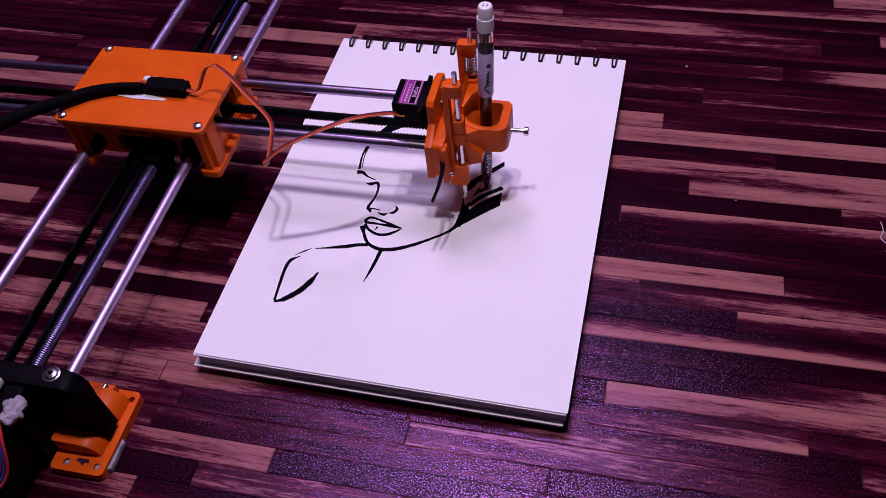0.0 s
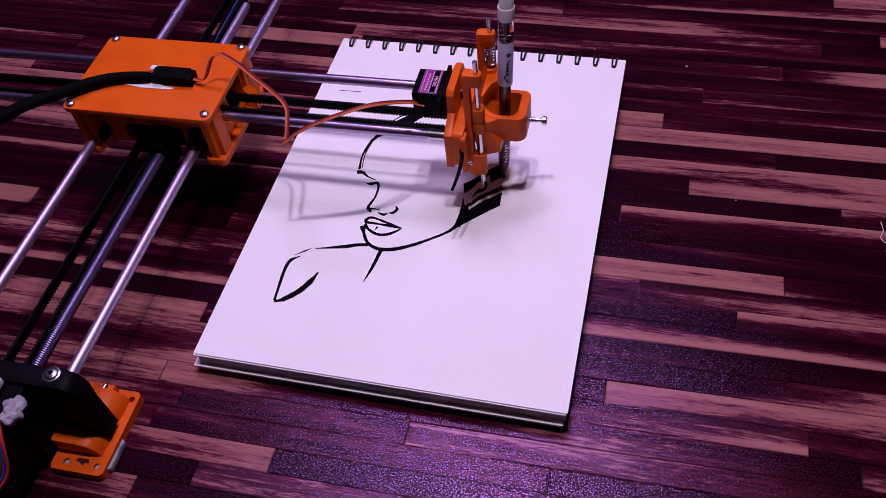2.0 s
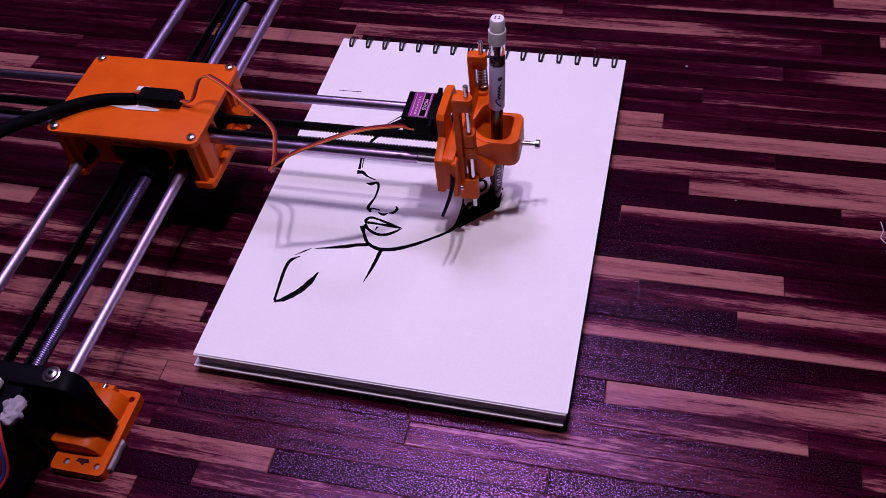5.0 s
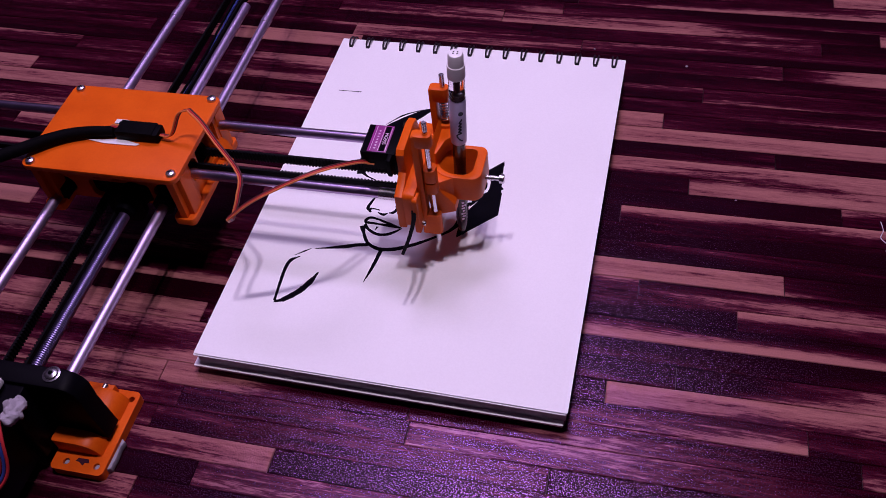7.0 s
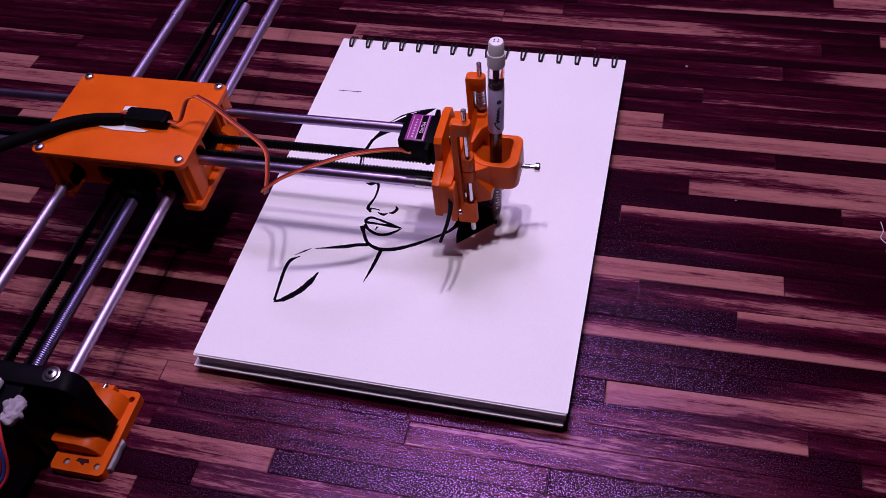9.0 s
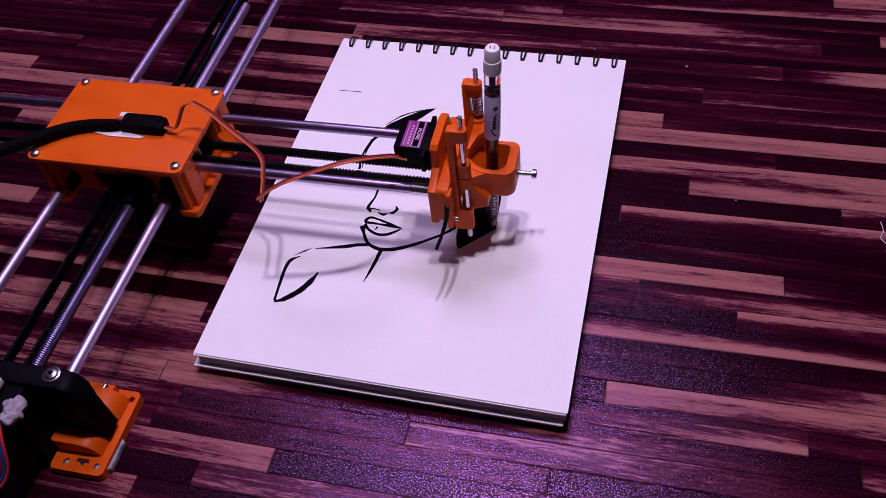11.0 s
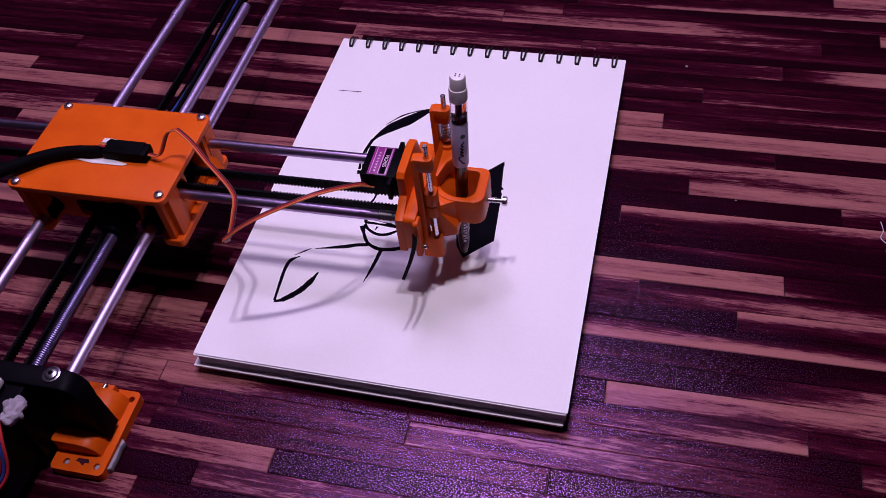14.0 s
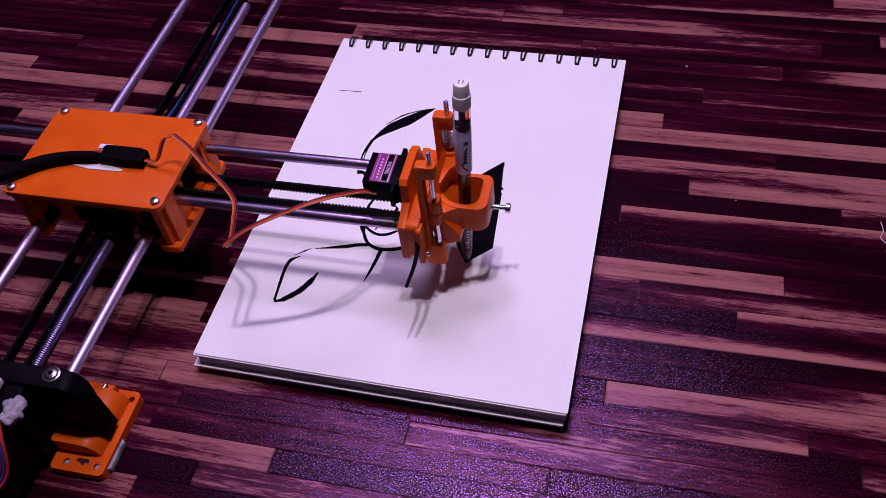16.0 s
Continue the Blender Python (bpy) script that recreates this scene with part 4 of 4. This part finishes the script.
    row(6, (-0.08, 0.2, 0.2, 0.3, 0), (0.06, 0.2, 0.35, 0.6, -0.4), (0.2085, 0.3, 0.22, 0.25, 0))
    row(5, (-0.12, 0.2, 0.2, 0.3, 0), (0.05, 0.74, 0.88, 0.98, 0.1), (0.31, 0.25, 0.2, 0.2, 0))
    row(4, (-0.10, 0.8, 0.5, 0.3, 0), (0.05, 0.28, 0.32, 0.34, -0.1), (0.1562, 0.8, 0.88, 0.9, 0.1))
    row(3, (-0.10, 0.3, 0.3, 0.3, 0), (0.06, 0.26, 0.32, 0.32, -0.2), (0.2473, 0.72, 0.5, 0.35, 0.5))
    row(2, (-0.09, 0.6, 0.4, 0.2, 0), (0.05, 0.05, 0.05, 0.05, 0), (0.116, 0.62, 0.7, 0.35, 0.7))
    row(1, (-0.12, 0.5, 0.4, 0.3, 0), (0.05, 0.1, 0.1, 0.1, 0.1), (0.32, 0.5, 0.45, 0.4, 0))
    row(0, (-0.10, 0.3, 0.2, 0.2, 0), (0.05, 0.15, 0.36, 0.26, 0.2), (0.33, 0.35, 0.3, 0.3, 0))
    row(-1, (-0.10, 0.3, 0.3, 0.4, 0), (0.07, 1.0, 1.1, 1.1, 0), (0.2138, 0.62, 0.0, 0.0, -0.2), (0.36, 0.5, 0.4, 0.3, 0))
    row(-2, (-0.08, 0.4, 0.5, 0.6, 0), (0.05, 0.72, 0.72, 0.74, 0), (0.1327, 0.5, 0.68, 0.55, -0.4))
    row(-3, (-0.12, 0.4, 0.4, 0.4, 0), (0.05, 0.5, 0.2, -0.1, 0.6), (0.1886, 0.68, 0.66, 0.55, 0.5))
    row(-4, (-0.10, 0.4, 0.5, 0.6, 0), (0.06, 0.88, 0.6, 0.45, -0.8))
    row(-5, (-0.10, 0.3, 0.2, 0.2, 0), (0.06, 0.15, 0.12, 0.2, -0.1))
    row(-6, (-0.12, 0.3, 0.3, 0.3, 0), (0.05, 0.25, 0.35, 0.42, 0), (0.158, -0.3, 0.95, 0.9, -0.1))
    row(-7, (-0.10, 0.3, 0.3, 0.3, 0), (0.04, 0.2, 0.2, 0.25, 0), (0.122, 0.9, 0.75, 0.68, 0.3))
    row(-8, (-0.09, 0.4, 0.4, 0.4, 0), (0.05, 0.42, 0.6, 0.8, -0.2), (0.2252, 0.35, 0.55, 0.9, -0.4))
    row(-9, (-0.127, 0.85, 0.6, 0.4, 0), (0.02, 0.48, 0.62, 0.2, -0.1), (0.25, 0.6, 0.78, 0.9, -0.1))
    row(-10, (-0.11, 0.50, 0.48, 0.48, 0), (0.0224, 0.58, 0.7, 0.4, 0), (0.28, 0.58, 0.64, 0.6, 0))
    row(-11, (-0.12, 0.38, 0.46, 0.56, 0), (0.0997, 0.08, 0.3, 0.52, 0))
    row(-12, (-0.17, 0.2, 0.75, 1.0, 0), (-0.0447, 0.40, 0.42, 0.40, 0), (0.12, 0.3, 0.3, 0.3, 0))
    row(-13, (-0.083, 0.66, 0.72, 0.6, 0.1), (0.04, 0.3, 0.35, 0.4, 0), (0.24, 0.3, 0.2, 0.15, 0))
    row(-14, (-0.1126, 0.35, 0.3, 0.3, 0), (0.06, 0.5, 0.5, 0.6, 0), (0.31, 0.7, 0.8, 0.95, 0))
    for k in (*range(-20, -14), *range(19, 27)):
        row(k, *((x + rng.uniform(-0.04, 0.04), rng.uniform(0.1, 0.9), rng.uniform(0.1, 0.6), rng.uniform(0.1, 0.9), 0) for x in (-0.1, 0.06, 0.22)))
    rest = bmesh.new()
    for lo, hi in (((-ROOM_X, 0.36, -0.0012), (ROOM_X, ROOM_Y, -0.0004)), ((-ROOM_X, -ROOM_Y, -0.0012), (ROOM_X, -0.300, -0.0004)),
                   ((-ROOM_X, -0.300, -0.0012), (-0.50, 0.36, -0.0004)), ((0.40, -0.300, -0.0012), (ROOM_X, 0.36, -0.0004))):
        block(lo, hi, 0, bm=rest)
    tagged(part("outer_strip", rest, WOOD, FLOOR)).color = (0.5, 0.5, 0.5, 0.5)


make_strips()


# ---- what moves ----
def pen_rows():
    """Seconds, and the marker's offset along the arm and along the rods, in mm."""
    first = [(0.0, 0.0, 0.0), (0.1, -2.5, 8.9), (0.2, 7.6, 16.9), (0.3, -2.5, 14.7), (0.4, -1.0, 9.1), (0.5, 2.2, 11.4),
             (0.6, 6.9, 15.3), (0.7, 8.6, 17.0), (0.8, 0.4, 9.3), (0.9, 4.4, 12.0), (1.0, 8.7, 15.3), (1.1, 4.7, 10.6),
             (1.2, 1.6, 8.0), (1.3, 6.9, 12.3), (1.4, 7.9, 12.5), (1.5, 5.3, 9.9), (1.6, 2.0, 5.8), (1.7, 8.6, 11.1),
             (1.8, 6.7, 10.1), (1.9, 2.6, 5.2), (2.0, 9.0, 10.3), (2.1, 3.2, 4.6), (2.2, 3.7, 4.6), (2.3, 9.8, 9.8),
             (2.4, 3.8, 3.9), (2.5, 3.1, 2.8), (2.6, 9.0, 8.3), (2.7, 8.3, 6.7), (2.8, 5.9, 3.5), (2.9, 10.2, 7.0),
             (3.0, 5.5, 2.5), (3.1, 2.6, -0.5), (3.2, 8.3, 3.8), (3.3, 9.6, 4.7), (3.4, 2.4, -2.0), (3.5, 5.1, -1.2),
             (3.6, 9.9, 2.6), (3.7, 9.6, 1.9), (3.8, 4.9, -2.3), (3.9, 1.5, -5.7), (4.0, 5.9, -2.2)]
    last = [(6.3, 11.0, -20.2), (6.4, -1.1, -32.4), (6.5, -10.0, -41.6), (6.6, -6.9, -37.6), (6.7, 8.3, -22.9), (6.8, 7.5, -24.5),
             (6.9, -7.0, -39.8), (7.0, -6.7, -39.4), (7.1, 8.7, -25.0), (7.2, 9.2, -25.0), (7.3, 2.2, -30.4), (7.4, -9.4, -43.7),
             (7.5, -2.1, -36.0), (7.6, 10.6, -24.0), (7.7, 4.9, -30.7), (7.8, -8.9, -43.6), (7.9, -9.8, -44.5), (8.0, 2.2, -33.3),
             (8.1, 11.4, -25.4), (8.2, 4.5, -31.5), (8.3, -8.5, -45.7), (8.4, -1.1, -38.2), (8.5, 6.9, -30.4), (8.6, 10.6, -27.0),
             (8.7, -3.7, -40.7), (8.8, -9.4, -46.6), (8.9, -0.0, -38.0), (9.0, 11.2, -27.9), (9.1, 4.5, -34.4), (9.2, -3.5, -42.1)]
    third = [(11.3, -6.5, -50.4), (11.4, -6.0, -50.3), (11.5, 6.2, -40.1), (11.6, 12.0, -35.5), (11.7, 11.1, -36.3), (11.8, 2.0, -46.3),
             (11.9, -6.0, -53.1), (12.0, -2.5, -49.8), (12.1, 8.7, -40.3), (12.2, 12.2, -36.9), (12.3, 6.1, -43.5), (12.4, 2.1, -46.9),
             (12.5, -5.3, -54.6), (12.6, -3.1, -51.9), (12.7, 7.1, -43.4), (12.8, 12.5, -38.3), (12.9, 8.9, -41.7), (13.0, 7.4, -44.0),
             (13.1, -1.9, -53.1), (13.2, -4.9, -56.4), (13.3, -0.1, -51.5), (13.4, 8.8, -43.8), (13.5, 12.8, -40.2), (13.6, 9.8, -43.7),
             (13.7, 8.9, -44.5), (13.8, 0.6, -52.8), (13.9, -4.2, -57.0), (14.0, -2.0, -55.7), (14.1, 4.5, -51.5), (14.2, 12.3, -43.3),
             (14.3, 11.8, -43.4), (14.4, 13.2, -42.4), (14.5, 11.0, -45.3), (14.6, 3.7, -53.0), (14.7, -1.1, -57.2), (14.8, -2.4, -58.7),
             (14.9, -2.9, -58.8), (15.0, -0.4, -57.6), (15.1, 4.0, -54.3), (15.2, 10.8, -47.0), (15.3, 13.2, -45.9), (15.4, 14.2, -45.8),
             (15.5, 10.7, -47.1), (15.6, 13.0, -47.4), (15.7, 10.3, -49.9), (15.8, 7.1, -51.8), (15.9, 2.7, -58.6), (16.0, 0.7, -60.3)]
    rows = list(first)
    for i in range(1, 11):
        t = 4.0 + 0.21 * i
        c = 33.4 + 22.4 * (t - 4.0) / 2.3
        dx = 10.5 if i % 2 else 3.0 - 11.0 * (t - 4.0) / 2.3
        rows.append((t, dx, 25.3 + dx - c))
    rows += last
    for i in range(1, 9):
        t = 9.2 + 0.23 * i
        c = 63.9 + 5.6 * (t - 9.2) / 2.1
        dx = 11.4 if i % 2 == 0 else -8.5
        rows.append((t, dx, 25.3 + dx - c))
    return rows + third


def motions():
    rows = pen_rows()
    lift = {0.1: 4.0, 0.3: 4.0}
    home = BASE.inverted()
    walk(CARRIAGE, [(t, home @ pose(-0.1748 - 0.0000125 * dy, 0.0006 + dy / 1000, 0, 0, 0, YAW)) for t, dx, dy in rows])
    walk(ARM, [(t, home @ pose(0.0314 + dx / 1000, 0.0061 + dy / 1000, 0, 0, 0, YAW)) for t, dx, dy in rows])
    walk(HOLDER, [(t, home @ pose(0.0314 + dx / 1000, 0.0061 + dy / 1000, lift.get(t, 0) / 1000, 0, 0, YAW)) for t, dx, dy in rows])
    walk(MARKER, [(t, pose(0.0326 + dx / 1000, 0.0061 + dy / 1000, PAD_TOP + lift.get(t, 0) / 1000, 0, 2.5, YAW)) for t, dx, dy in rows])
    for ob in SWINGS:
        walk(ob, [(t, pose(*PIVOT, 0, 0, 0.75 * dx)) for t, dx, dy in rows])
    # the servo's leads lean towards the free end of the hanging ones
    tip, free = Vector((-0.1092, -0.0613, 0.0850)) - LEAD_END, Vector((0.0475, -0.0560, -0.0185))
    lean = []
    for t, dx, dy in rows:
        at = pose(-0.1748 - 0.0000125 * dy, 0.0006 + dy / 1000, 0, 0, 0, YAW) @ pose(*PIVOT, 0, 0, 0.75 * dx) @ free
        goal = pose(0.0314 + dx / 1000, 0.0061 + dy / 1000, 0, 0, 0, YAW).inverted() @ at - LEAD_END
        turned = tip.rotation_difference(goal).to_matrix().to_4x4()
        lean.append((t, Matrix.Translation(LEAD_END) @ turned))
    for ob in LEADS:
        walk(ob, lean)
    for ob, t in HATCH:
        low, high = pose(0, 0, -0.0006), pose(0, 0, 0)
        walk(ob, [(0.0, low), (max(t - 0.12, 0.05), low), (t + 0.05, high), (16.0, high)])


motions()
